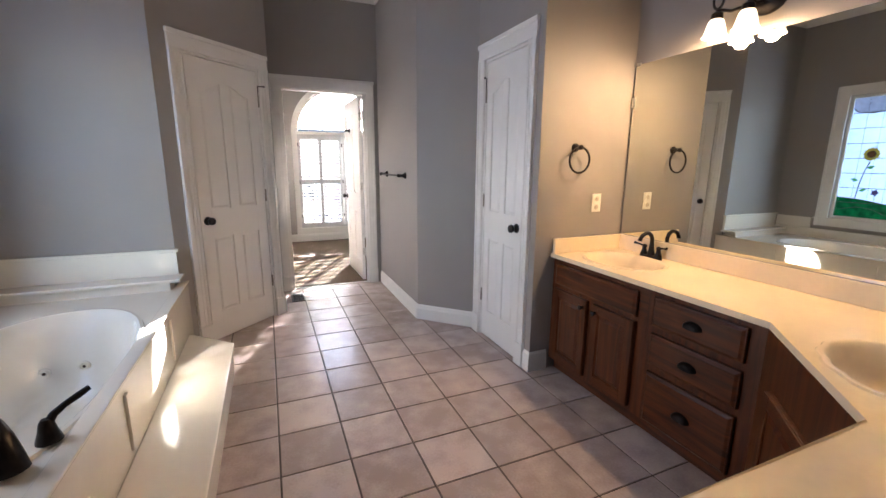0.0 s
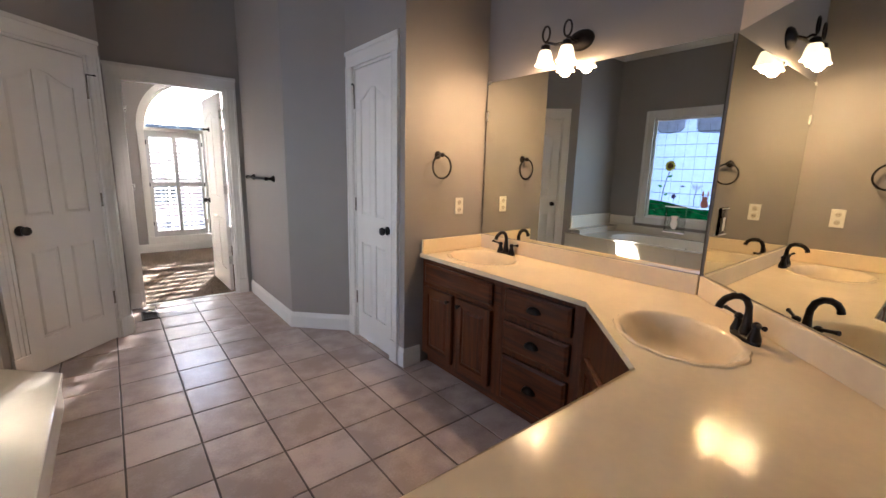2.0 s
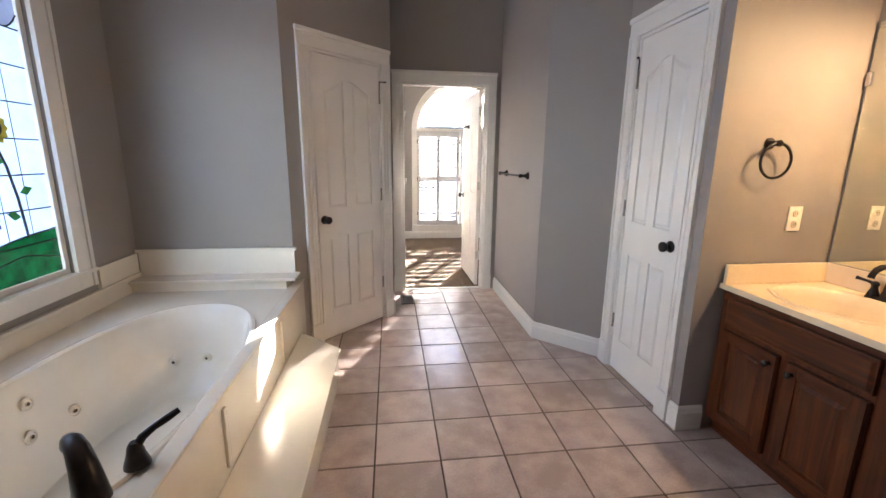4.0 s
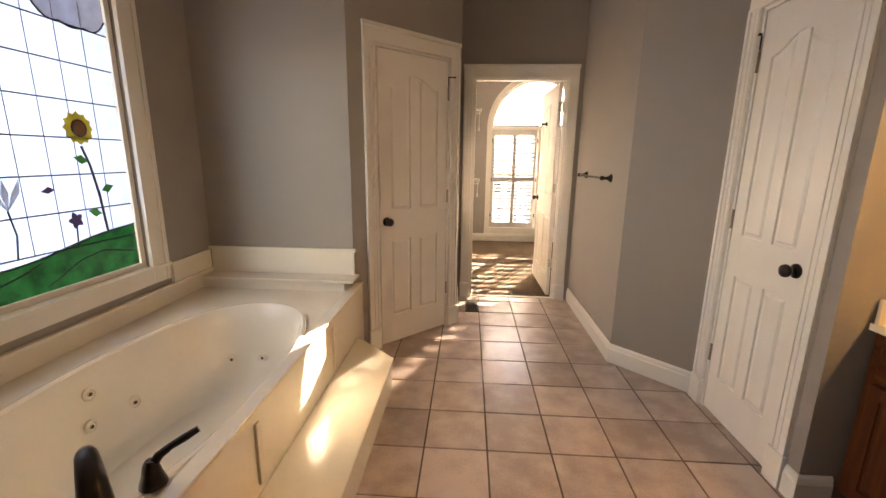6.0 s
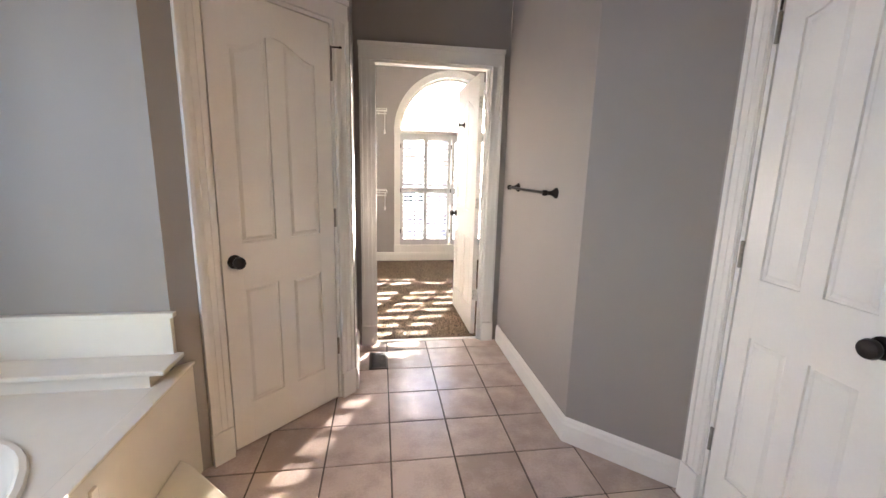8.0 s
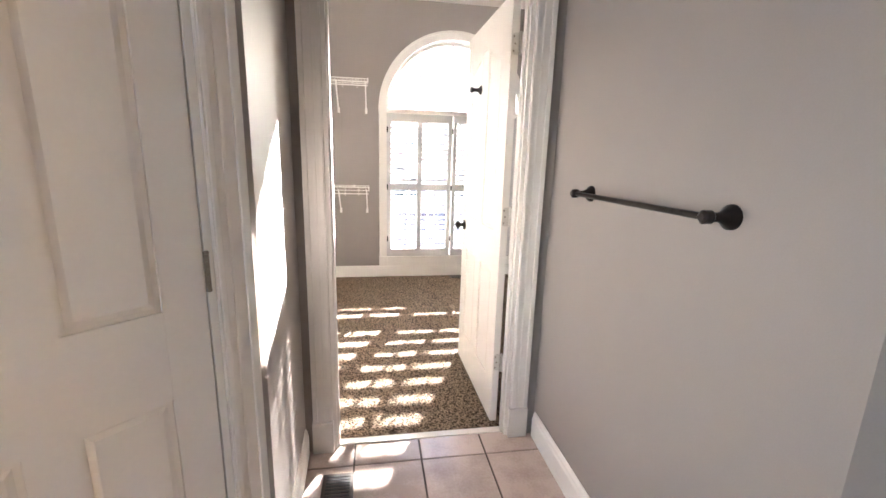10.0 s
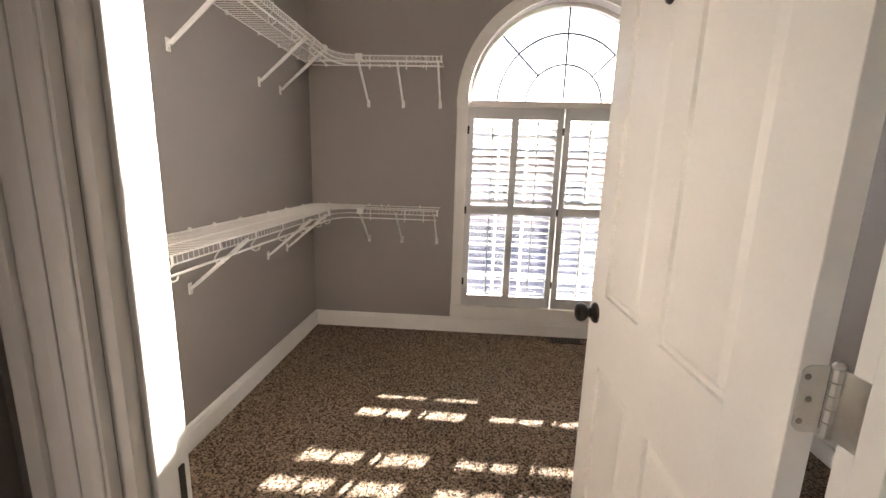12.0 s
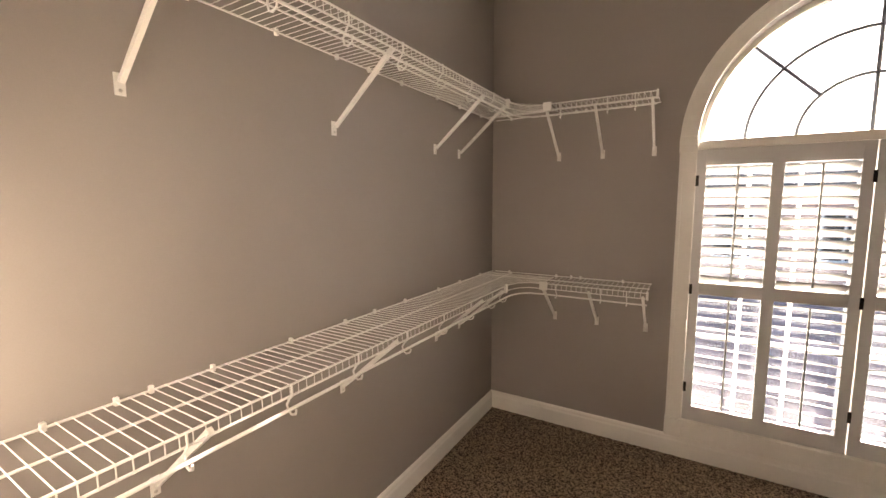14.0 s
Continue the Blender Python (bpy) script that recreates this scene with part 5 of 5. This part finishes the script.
for cx, cz in ((0.325, 0.285), (1.02, 0.44)):
    glass_piece("small_flower", disc(cx, cz, 0.03, 0.032, 20, 0.25, 5), VIOLETGLASS, 0.008, 0.003, "dark violet glass flower")
    came([(cx, cz - 0.03), (cx + 0.01, 0.16)], 0.003, 0.008)
glass_piece("small_bird", [(0.40, 0.43), (0.425, 0.445), (0.46, 0.425), (0.43, 0.415)], VIOLETGLASS, 0.008, 0.003)
for dx in (-0.035, 0.0, 0.035):
    glass_piece("lily_petal", [(0.60, 0.36), (0.585 + dx * 1.2, 0.43), (0.60 + dx * 1.7, 0.48), (0.615 + dx * 1.2, 0.43)], PALEGLASS, 0.008 + dx * 0.01, 0.003, "pale glass petal")
came([(0.60, 0.36), (0.585, 0.26), (0.60, 0.16)], 0.0035, 0.008)
RX, RZ = 0.72, 0.165
glass_piece("animal_figure", disc(RX, RZ + 0.045, 0.05, 0.055), ROSEGLASS, 0.008, 0.003, "plain pinkish brown glass shape")
glass_piece("animal_figure", disc(RX, RZ + 0.115, 0.035, 0.03), ROSEGLASS, 0.0083, 0.003, "plain pinkish brown glass shape")
for dx in (-0.02, 0.02):
    glass_piece("animal_figure", disc(RX + dx * 1.5, RZ + 0.175, 0.011, 0.042), ROSEGLASS, 0.0086, 0.003)

# ---- floor tiles ----
P = 0.31
bm = boxed(0.004, 0.004, -0.012, P - 0.004, P - 0.004, 0.0, 0.002)
tile = put("tile", bm, TILE, floor_bath)
tdata = tile.data
bpy.data.objects.remove(tile)
for i in range(-7, 7):
    for j in range(-8, 9):
        x, y = i * P, j * P
        if (x < -0.94 and y > -1.2) or x < -2.0 or (y > 1.3 and (x > 0.9 or x < -0.95)) or (y > 0.1 and x > 1.28) or y > 2.62:
            continue
        if y + P > 2.63:
            me = tdata.copy()
            for v in me.vertices:
                v.co.y = min(v.co.y, 2.627 - y)
            ob = new("tile", me)
        else:
            ob = new("tile", tdata)
        ob.parent = floor_bath
        ob.location = (x, y, random.uniform(-0.0006, 0.0004))
